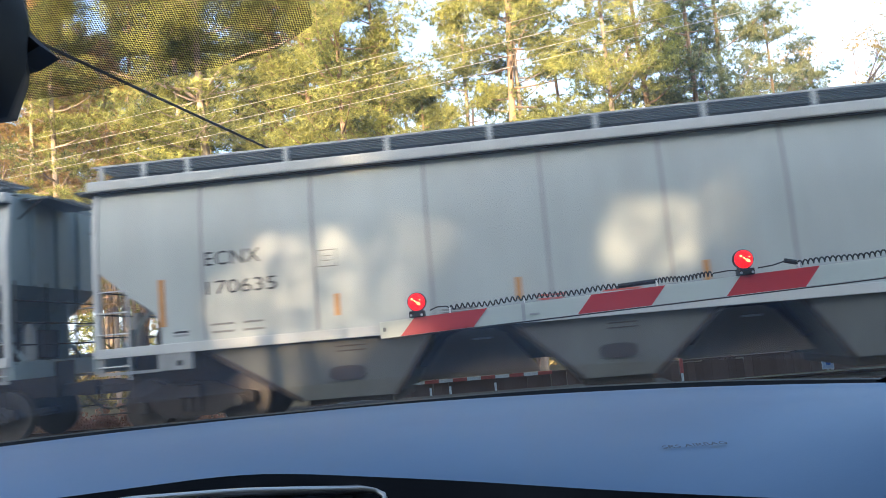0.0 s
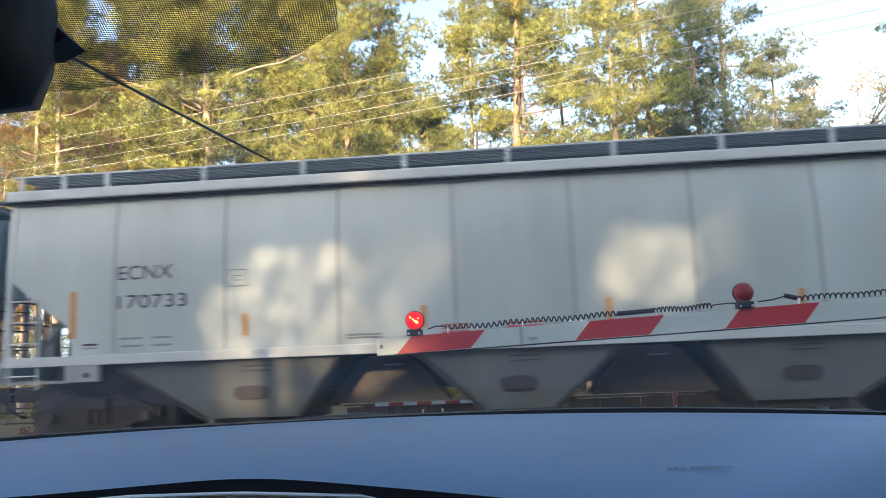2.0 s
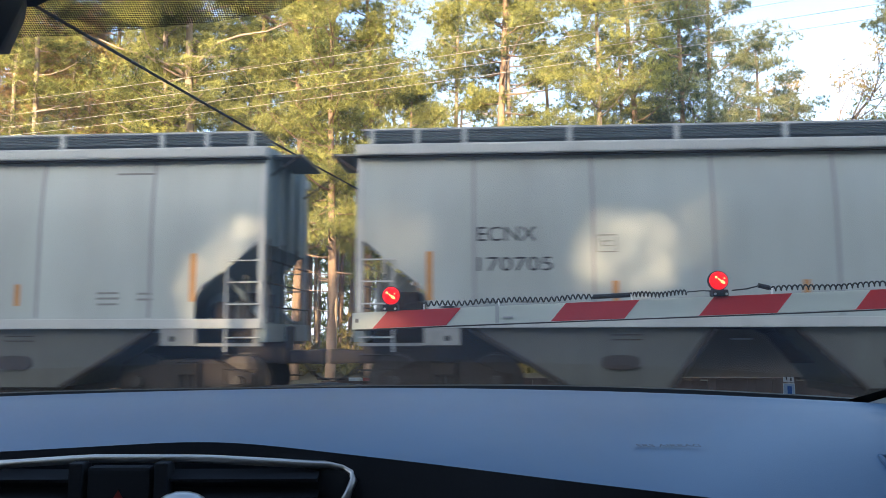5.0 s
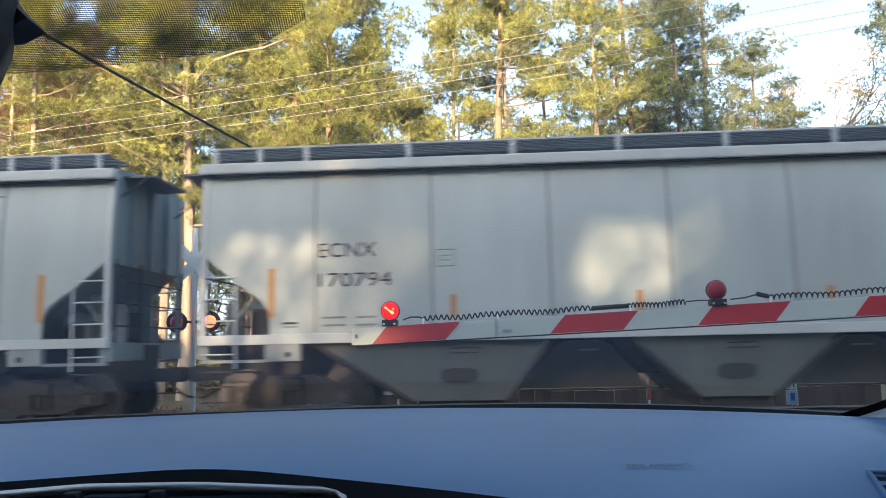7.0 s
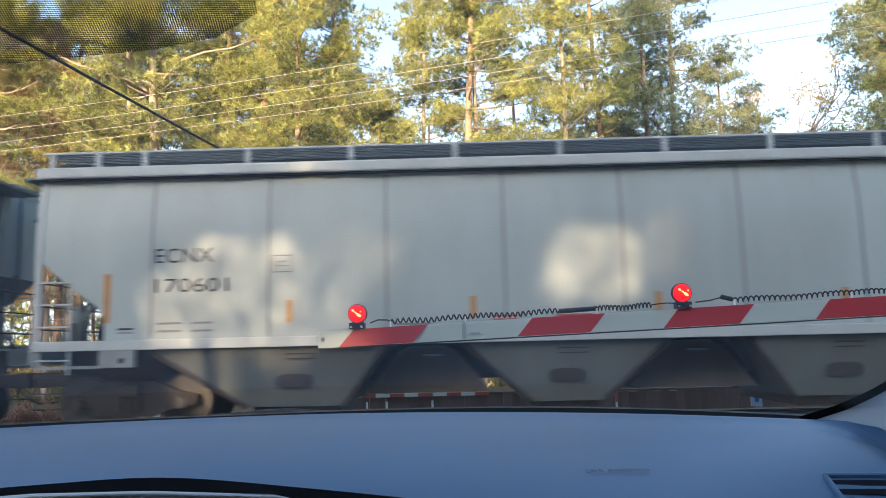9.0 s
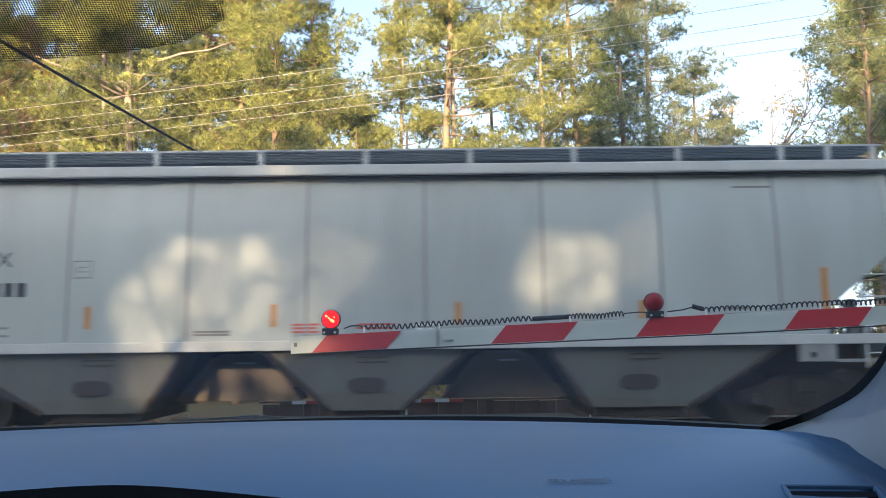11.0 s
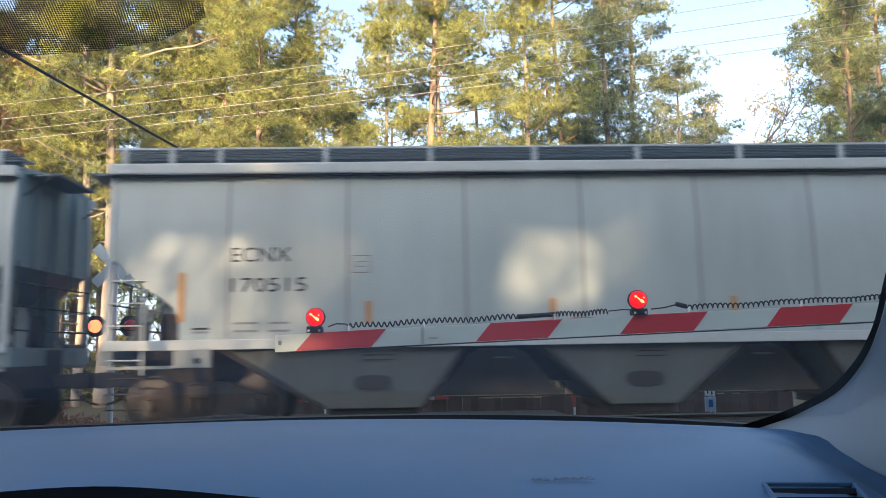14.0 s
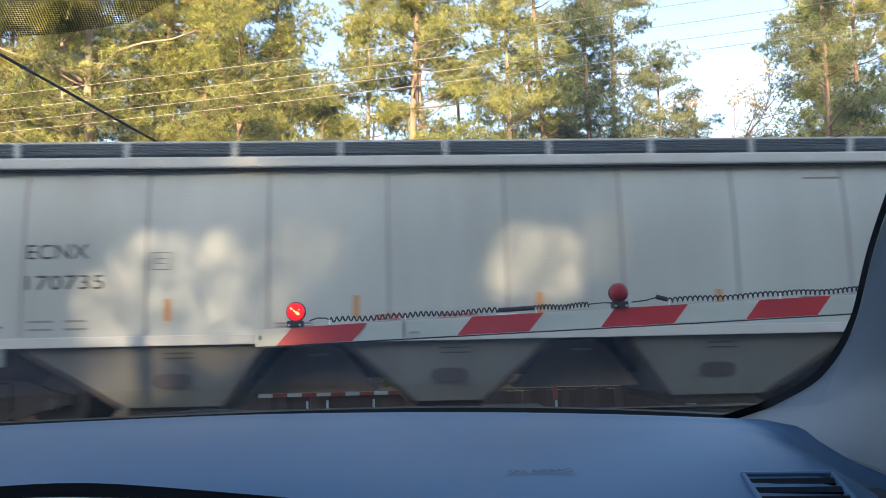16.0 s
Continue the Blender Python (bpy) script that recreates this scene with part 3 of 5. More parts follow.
def hopper_car():
    car = thing("hopper_car", Matrix.Identity(4), "light grey covered hopper car with weathered welded sides on rails", "freight car", "cars of the train")
    for side in (-1, 1):
        side_panels(car, side)
        part("side_sill", B((0, side * 1.575, 1.455), (2 * HALF + 0.06, 0.11, 0.165), bevel=0.012), "sill", car)
        part("top_chord", B((0, side * 1.525, 4.398), (2 * HALF + 0.12, 0.23, 0.19), bevel=0.035), "sill", car, "rounded pale roof chord")
        # dark strip that draws the overhang's shadow line below the chord
        part("chord_lip", B((0, side * 1.50, 4.295), (2 * HALF + 0.06, 0.16, 0.014)), "iron", car)
        for x in sorted({s * p for p in POSTS for s in (-1, 1)}):
            part("walkway_post", B((x, side * 1.60, 4.61), (0.085, 0.05, 0.27), bevel=0.006), "sill", car)
        for j in range(8):
            part("walkway_bar", B((0, side * (0.70 + j * 0.115), 4.735), (2 * HALF - 0.15, 0.055, 0.03)), "grating", car)
        part("walkway_edge", B((0, side * 1.607, 4.742), (2 * HALF - 0.12, 0.03, 0.028)), "sill", car)
        part("walkway_rail", B((0, side * 1.05, 4.60), (2 * HALF - 0.2, 0.05, 0.14)), "grating", car)
        for e in (-1, 1):
            part("bolster_box", B((e * 7.47, side * 1.56, 1.235), (0.60, 0.12, 0.30), bevel=0.015), "bracket", car)
            bm = bmesh.new()
            rod(bm, (e * 7.38, side * 1.615, 1.20), (e * 7.38, side * 1.63, 1.20), 0.05, 12)
            part("jacking_hole", bm, "black", car)
            part("corner_post", skin(bmesh.new(), e * 8.86 - 0.05, e * 8.86 + 0.05, (1.39,) + HEIGHTS[:-1] + (4.32,), side, 0.03, 0.10), "sill", car)
            part("end_bracket", B((e * 8.33, side * 1.55, 1.10), (1.1, 0.06, 0.05)), "bracket", car)
            part("end_bracket", B((e * 8.80, side * 1.55, 1.24), (0.09, 0.06, 0.30)), "bracket", car)
            # side ladder with the step below it
            ladder = part("ladder", rod(bmesh.new(), (e * 8.28, side * 1.60, 0.98), (e * 8.28, side * 1.60, 2.42), 0.022), "sill", car, "pale steel side ladder")
            for x in (8.28, 8.78):
                part("step_rail", rod(bmesh.new(), (e * x, side * 1.59, 0.43), (e * x, side * 1.59, 1.0), 0.018), "iron", ladder)
            for z in (0.43, 0.68, 0.93, 1.22, 1.78, 2.15, 2.52):
                part("rung", rod(bmesh.new(), (e * 8.26, side * 1.60, z), (e * 8.86, side * 1.60, z), 0.014, 6), "sill" if z > 1 else "iron", ladder)
            part("marker_strip", B((e * 7.68, side * 1.558, 2.24), (0.115, 0.012, 0.82)), "orange", car, "faded orange reflective strip")
        for x in (-4.60, -1.53, 1.53, 4.60):
            part("marker_strip", B((x, side * 1.558, 1.955), (0.10, 0.012, 0.37)), "orange", car, "faded orange reflective strip")
        # small stencils, unreadable
        f = side
        for x, z, w, mat in ((-6.62, 1.80, 0.42, "faded"), (-6.07, 1.80, 0.34, "faded"), (-6.62, 1.67, 0.40, "faded"), (-6.07, 1.67, 0.36, "faded"),
                             (0.15, 1.79, 0.62, "redtext"), (0.15, 1.73, 0.62, "redtext"), (-1.0, 1.80, 0.45, "redtext"), (-1.02, 1.74, 0.40, "redtext"),
                             (-1.0, 1.68, 0.45, "redtext"), (-2.55, 1.70, 0.6, "faded"), (-2.55, 1.65, 0.6, "faded"), (3.2, 1.70, 0.55, "faded"),
                             (3.2, 1.65, 0.6, "faded"), (6.2, 1.98, 0.38, "faded"), (6.2, 1.89, 0.40, "faded"), (6.2, 1.79, 0.36, "faded"),
                             (6.85, 1.97, 0.25, "faded"), (6.85, 1.87, 0.28, "faded"), (6.6, 4.06, 0.7, "faded"), (-7.36, 1.72, 0.26, "letter"), (-7.36, 1.66, 0.26, "seam")):
            part("stencil_bar", B((-f * x if f > 0 else x, f * (side_y(z) + 0.0025), z), (w, 0.006, 0.035)), mat, car)
        part("placard", B((0.98, side * 1.556, 1.74), (0.30, 0.010, 0.11)), "whiteplate", car)
        part("stencil_bar", B((0.98, side * 1.563, 1.74), (0.26, 0.004, 0.03)), "faded", car)
        # framed square mark
        bm = bmesh.new()
        for c, s in (((-4.72, 0, 2.90), (0.32, 0.006, 0.018)), ((-4.72, 0, 2.62), (0.32, 0.006, 0.018)), ((-4.87, 0, 2.76), (0.018, 0.006, 0.28)),
                     ((-4.57, 0, 2.76), (0.018, 0.006, 0.28)), ((-4.72, 0, 2.80), (0.16, 0.006, 0.016)), ((-4.72, 0, 2.72), (0.16, 0.006, 0.016)),
                     ((-4.79, 0, 2.76), (0.016, 0.006, 0.09))):
            box(bm, (c[0] * -side, side * 1.5525, c[2]), s)
        part("square_mark", bm, "faded", car)
    # arched roof
    bm = bmesh.new()
    prof = [(-1.62 + 3.24 * i / 12, 4.47 + 0.13 * (1 - ((i - 6) / 6) ** 2)) for i in range(13)]
    ring = [[bm.verts.new((x, y, z)) for y, z in prof] for x in (-HALF - 0.05, HALF + 0.05)]
    for i in range(12):
        bm.faces.new((ring[0][i], ring[1][i], ring[1][i + 1], ring[0][i + 1]))
    bmesh.ops.solidify(bm, geom=bm.faces[:], thickness=0.03)
    part("roof", bm, "paint", car)
    part("roof_hatch", B((0, 0, 4.64), (2 * HALF - 1.2, 0.56, 0.10), bevel=0.02), "endsheet", car)
    for e in (-1, 1):
        bm = bmesh.new()
        zz = (2.84, 3.1, 3.35, 3.6, 3.85, 4.05, 4.2, 4.34, 4.46)
        prism(bm, [(side_y(z) - 0.05, z) for z in zz] + [(0.05 - side_y(z), z) for z in reversed(zz)], -0.025, 0.025)
        bm.transform(Matrix.Translation((e * 8.84, 0, 0)) @ Matrix.Rotation(radians(90), 4, "Z"))
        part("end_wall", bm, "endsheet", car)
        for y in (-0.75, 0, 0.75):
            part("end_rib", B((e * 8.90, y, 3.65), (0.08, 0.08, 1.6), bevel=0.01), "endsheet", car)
        bm = bmesh.new()
        a, b = (e * 8.86, 2.88), (e * 6.95, 1.30)
        v = [bm.verts.new(p) for p in ((a[0], -1.5, a[1]), (a[0], 1.5, a[1]), (b[0], 1.5, b[1]), (b[0], -1.5, b[1]))]
        bm.faces.new(v)
        bmesh.ops.solidify(bm, geom=bm.faces[:], thickness=0.03)
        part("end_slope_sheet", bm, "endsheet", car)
        part("end_platform", B((e * 9.16, -0.35, 4.43), (0.56, 1.5, 0.045)), "grating", car)
        for y in (-1.2, 1.2):
            part("platform_strut", rod(bmesh.new(), (e * 9.40, y, 4.41), (e * 8.90, y, 4.05), 0.02, 6), "iron", car)
        part("end_sill", B((e * 8.9, 0, 1.30), (0.14, 3.1, 0.32), bevel=0.02), "endsheet", car)
        for z in (1.75, 2.15, 2.55):
            part("grab_bar", rod(bmesh.new(), (e * 8.96, -1.45, z), (e * 8.96, 1.45, z), 0.014, 6), "iron", car)
        for y in (-1.45, -0.5, 0.5, 1.45):
            part("end_post", rod(bmesh.new(), (e * 8.96, y, 1.4), (e * 8.96, y, 2.9), 0.016, 6), "iron", car)
        part("equipment_box", B((e * 8.25, 0.35, 1.78), (0.5, 0.8, 0.55), bevel=0.05), "iron", car)
        part("slope_support", B((e * 7.75, 0.0, 1.72), (0.16, 1.5, 0.62), bevel=0.02), "endsheet", car)
        for y in (-0.95, 0.95):
            part("end_brace", rod(bmesh.new(), (e * 8.80, y, 1.45), (e * 8.10, y, 2.25), 0.05, 6), "endsheet", car)
        bm = bmesh.new()
        rod(bm, (e * 7.95, -0.9, 1.66), (e * 7.95, 0.2, 1.66), 0.20, 14)
        part("air_reservoir", bm, "iron", car)
        bm = bmesh.new()
        prism(bm, [(e * 8.70, 1.46), (e * 7.45, 1.46), (e * 7.45, 1.62), (e * 8.70, 2.66)], 0.62, 0.67)
        part("end_web", bm, "endsheet", car, "added web plate in shade-darkened grey under the end slope")
        bm = bmesh.new()
        rod(bm, (e * 8.62, -0.55, 1.46), (e * 8.62, -0.55, 2.10), 0.13, 12)
        rod(bm, (e * 8.62, -0.55, 2.10), (e * 8.62, -0.55, 2.18), 0.09, 12)
        part("brake_cylinder", bm, "bracket", car, "grey brake cylinder", smooth=False)
        bm = bmesh.new()
        for y in (-1.32, -1.12):
            rod(bm, (e * 8.55, y, 1.4), (e * 8.50, y, 2.3), 0.025, 6)
        rod(bm, (e * 8.4, -1.25, 1.4), (e * 8.4, -1.25, 1.85), 0.06, 8)
        part("pipework", bm, "hopper", car)
        bm = bmesh.new()
        box(bm, (e * 9.12, 0, 0.86), (0.6, 0.22, 0.24), bevel=0.03)
        box(bm, (e * 9.50, 0.05, 0.86), (0.30, 0.34, 0.28), bevel=0.05)
        part("coupler", bm, "iron", car)
        bm = bmesh.new()
        tube(bm, [(e * (8.95 + 0.69 * u), 0.45, 0.95 - 0.55 * math.sin(u * math.pi / 2)) for u in (0, .2, .4, .6, .8, 1)], 0.025)
        part("brake_hose", bm, "black", car)
    part("centre_sill", B((0, 0, 1.08), (18.0, 0.62, 0.68), bevel=0.02), "iron", car)
    for x in (-2.28, 2.28):
        c = x * 1.034
        pts = [(c - 1.12, 0.51), (c + 1.12, 0.51), (c + 0.52, 1.24), (c + 0.30, 1.34), (c - 0.30, 1.34), (c - 0.52, 1.24)]
        part("saddle_plate", prism(bmesh.new(), pts, -0.42, 0.42), "saddle", car, "dusty plate arched between two hoppers")
        part("saddle_lug", B((c + 0.1, -0.44, 1.17), (0.34, 0.05, 0.035), bevel=0.008), "sill", car)
    part("underframe", B((0, 0, 1.42), (14.2, 2.9, 0.10)), "iron", car)
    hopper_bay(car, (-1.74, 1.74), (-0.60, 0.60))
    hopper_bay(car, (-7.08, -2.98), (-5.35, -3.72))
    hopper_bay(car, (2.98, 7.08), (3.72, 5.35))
    for x in (-7.46, 7.46):
        bogie(car, x)
    return car


FLEET = ["170635", "170733", "170633", "170705", "170794", "170601", "", "170804", "170515", "170735"]
TRAIN_FIRST, TRAIN_LAST = -2, 11


SWAY_T = (0, 0.5, 1, 1.5, 2, 2.5, 3, 5.5, 6, 6.5, 7, 7.5, 8, 8.5, 9, 9.5, 10.2, 11.4, 12, 12.5, 13, 13.5, 14, 14.5, 15, 15.5, 16)
SWAY_S = (-0.2, -0.1, 0.17, 0.17, 0.07, -0.24, 0.12, 0.11, 0.04, 0.12, -0.22, 0.08, 0.18, 0.13, 0.12, -0.30, 0, 0, -0.25, 0.1, 0.06, 0.17,
          -0.23, -0.32, 0.16, 0.15, 0.12)


def car_place(k, t):
    """Along the track, the middle of car k at t seconds; the train gathers speed, with a little slack running through it."""
    return -5.108 + 6.885 + 19.4 * k - 10.548 * t - 0.02712 * t * t + float(np.interp(t, SWAY_T, SWAY_S))


def build_train():
    cars = {}
    first = hopper_car()
    for k in range(TRAIN_FIRST, TRAIN_LAST + 1):
        m = track_space @ pose(car_place(k, 0), 0, 0)
        if k == TRAIN_FIRST:
            first.matrix_basis = m
            cars[k] = first
        else:
            cars[k] = copy_thing(first, m)
    mark = text_mesh("ECNX", 0.245, 0.98)
    for k, car in cars.items():
        number = FLEET[k] if 0 <= k < len(FLEET) else ""
        part_mesh("reporting_mark", mark, "letter", car, "black stencilled letters", m=pose(-6.87, -1.552, 2.815))
        if number:
            part_mesh("car_number", text_mesh(number, 0.235, 1.24), "letter", car, "black stencilled number", m=pose(-6.87, -1.552, 2.315))
        else:
            for j in range(6):
                part("car_number_bar", B((-6.77 + j * 0.21, -1.554, 2.43), (0.15, 0.006, 0.23)), "letter", car)
    return cars


CARS = build_train()


# ---- the crossing gate before the car ----
ARM_TURN = 5.0
ARM_AX = Vector((math.cos(radians(ARM_TURN)), -math.sin(radians(ARM_TURN)), 0))
ARM_N = Vector((math.sin(radians(ARM_TURN)), math.cos(radians(ARM_TURN)), 0))
# along the arm, x from the point nearest straight ahead; the arm rises a little to its post
arm_space = Matrix.Translation(ARM_N * 4.40 - ARM_AX * 0.384) @ pose(0, 0, 0, 0, 0, -ARM_TURN)
ARM_SLOPE = 2.05


def arm_z(x):
    """The arm's top edge: a slight sag at the splice near the tip."""
    return 1.428 + 0.038 * (x - 0.05) + (-0.006 * (0.05 - x) if x < 0.05 else 0.0)


def lamp(gate, x, name):
    z = arm_z(x)
    bm = bmesh.new()
    box(bm, (x, 0.0, z + 0.018), (0.085, 0.075, 0.036), bevel=0.006)
    box(bm, (x, 0.03, z + 0.052), (0.06, 0.05, 0.05), bevel=0.008)
    part("lamp_base", bm, "black", gate)
    bm = bmesh.new()
    bmesh.ops.create_cone(bm, cap_ends=False, segments=28, radius1=0.054, radius2=0.054, depth=0.026,
                          matrix=Matrix.Translation((x, 0.016, z + 0.087)) @ Matrix.Rotation(radians(90), 4, "X"))
    bmesh.ops.solidify(bm, geom=bm.faces[:], thickness=0.004)
    part("lamp_rim", bm, "black", gate)
    for s in (-1, 1):
        bm = bmesh.new()
        rod(bm, (x + s * 0.03, -0.045, z + 0.012), (x + s * 0.03, -0.036, z + 0.012), 0.007, 8)
        part("bolt", bm, "aluminium", gate)
    # a turning lens: one half lit, the other half dark
    lens = new(name)
    lens.parent = gate
    lens.matrix_basis = pose(x, 0.0, z + 0.087)
    for lit in (True, False):
        bm = bmesh.new()
        bmesh.ops.create_uvsphere(bm, u_segments=28, v_segments=16, radius=0.050)
        bmesh.ops.bisect_plane(bm, geom=bm.verts[:] + bm.edges[:] + bm.faces[:], plane_co=(0, 0, 0), plane_no=(0, 1 if lit else -1, 0), clear_outer=True)
        for v in bm.verts:
            v.co.y *= 0.7
        part("lens_half", bm, "lens_on" if lit else "lens_off", lens, "glowing red lens" if lit else "unlit dark red lens", smooth=True)
    bm = bmesh.new()
    for cx, cz, w, hgt, a in ((0.014, -0.010, 0.030, 0.017, 35), (-0.003, 0.003, 0.022, 0.009, 42), (-0.020, 0.016, 0.015, 0.013, 30), (0.024, 0.010, 0.010, 0.008, 10)):
        bmesh.ops.create_uvsphere(bm, u_segments=12, v_segments=8, radius=0.5, matrix=Matrix.Translation((cx, -0.0325, cz)) @ Matrix.Rotation(radians(a), 4, "Y") @ Matrix.Diagonal((w, 0.010, hgt, 1)))
    part("filament", bm, "filament", lens, "bright yellow filament streak")
    return lens


def coil(gate, x0, x1, turns, r=0.0130):
    bm = bmesh.new()
    n = int(turns * 9)
    pts = []
    for i in range(n + 1):
        u = i / n
        x = x0 + (x1 - x0) * u
        a = 2 * math.pi * turns * u
        pts.append((x, 0.0 + r * math.cos(a), arm_z(x) + 0.028 + r * math.sin(a) + 0.004 * math.sin(u * 9)))
    tube(bm, pts, 0.0044, 5)
    part("coiled_cable", bm, "cable", gate, "black coiled lamp cable")


def build_gate():
    gate = thing("crossing_gate", arm_space, "red and white striped gate arm lowered across the lane", "crossing gate")

    def piece(name, x0, x1, top0, top1, mat, label, y=0.0, thick=0.03, lean=0.085, first=False):
        # a length of the arm with slanted ends, drawn between its upper and lower edges
        def low(x):
            return arm_z(x) - (0.093 + 0.010 * min(1, max(0, (x + 0.5) / 2.5)))
        le = 0 if first else lean
        pts = [(x0 - le, low(x0 - le)), (x1 - lean, low(x1 - lean)), (x1, arm_z(x1)), (x0, arm_z(x0))]
        part(name, prism(bmesh.new(), pts, y - thick / 2, y + thick / 2), mat, gate, label)

    tip = -0.517
    # the white beam, then its red sheets lying 2 mm proud on both faces
    piece("arm_beam", tip, 0.285, 0, 0, "armwhite", "white reflective arm tip", first=True, lean=0.0, thick=0.024)
    piece("arm_beam", 0.285, 3.45, 0, 0, "armwhite", "white reflective arm", lean=0.0, thick=0.030)
    for a, b in ((-0.315, 0.100), (0.680, 1.080), (1.480, 1.892), (2.300, 2.705)):
        piece("red_stripe", a, b, 0, 0, "armred", "red reflective stripe", thick=0.036)
    part("arm_splice", B((0.30, -0.002, arm_z(0.30) - 0.047), (0.02, 0.042, 0.098)), "aluminium", gate)
    part("arm_clip", B((0.36, -0.019, arm_z(0.36) - 0.065), (0.055, 0.012, 0.012), bevel=0.003), "aluminium", gate)
    bm = bmesh.new()
    tube(bm, [(x, -0.018, arm_z(x) - (0.093 + 0.010 * min(1, max(0, (x + 0.5) / 2.5))) - 0.006) for x in np.linspace(-0.5, 3.4, 20)], 0.004, 5)
    part("stiffening_wire", bm, "cable", gate, "thin dark wire under the arm")
    for x in (-0.49,):
        part("tip_plate", B((x, -0.0135, arm_z(x) - 0.045), (0.018, 0.004, 0.022)), "faded", gate)
    lens_a = lamp(gate, -0.298, "tip_lens")
    lens_b = lamp(gate, 1.510, "flashing_lens")
    for x0, x1, n in ((-0.11, 0.30, 13), (0.30, 0.83, 18), (1.03, 1.34, 15), (1.79, 2.42, 22), (2.42, 2.95, 20)):
        coil(gate, x0, x1, n)
    bm = bmesh.new()
    tube(bm, [(-0.225, 0, arm_z(-0.22) + 0.03), (-0.18, 0, arm_z(-0.2) + 0.045), (-0.13, 0, arm_z(-0.13) + 0.04), (-0.11, 0, arm_z(-0.11) + 0.028)], 0.004, 5)
    tube(bm, [(1.34, 0, arm_z(1.34) + 0.032), (1.42, 0, arm_z(1.42) + 0.036), (1.49, 0, arm_z(1.49) + 0.03)], 0.0035, 5)
    tube(bm, [(1.58, 0, arm_z(1.58) + 0.03), (1.66, 0, arm_z(1.66) + 0.035), (1.73, 0, arm_z(1.73) + 0.05), (1.79, 0, arm_z(1.79) + 0.026)], 0.004, 5)
    part("lamp_lead", bm, "cable", gate)
    bm = bmesh.new()
    rod(bm, (0.83, 0, arm_z(0.83) + 0.028), (1.03, 0, arm_z(1.03) + 0.030), 0.013, 8)
    rod(bm, (1.72, 0, arm_z(1.72) + 0.052), (1.78, 0, arm_z(1.78) + 0.034), 0.013, 8)
    part("cable_sleeve", bm, "cable", gate)
    for x in (-0.11, 0.31, 1.04, 1.79, 2.42):
        part("cable_clip", B((x, -0.004, arm_z(x) + 0.014), (0.007, 0.02, 0.035)), "whiteplate", gate)
    # its post and drive, off to the side
    bm = bmesh.new()
    rod(bm, (3.75, 0.2, -0.05), (3.75, 0.2, 2.6), 0.065, 16)
    part("gate_mast", bm, "aluminium", gate)
    part("drive_box", B((3.72, 0.0, 1.45), (0.42, 0.34, 0.52), bevel=0.03), "aluminium", gate)
    part("arm_bracket", B((3.45, 0.0, 1.50), (0.3, 0.06, 0.16), bevel=0.015), "aluminium", gate)
    return lens_a, lens_b


LENS_TIP, LENS_FLASH = build_gate()


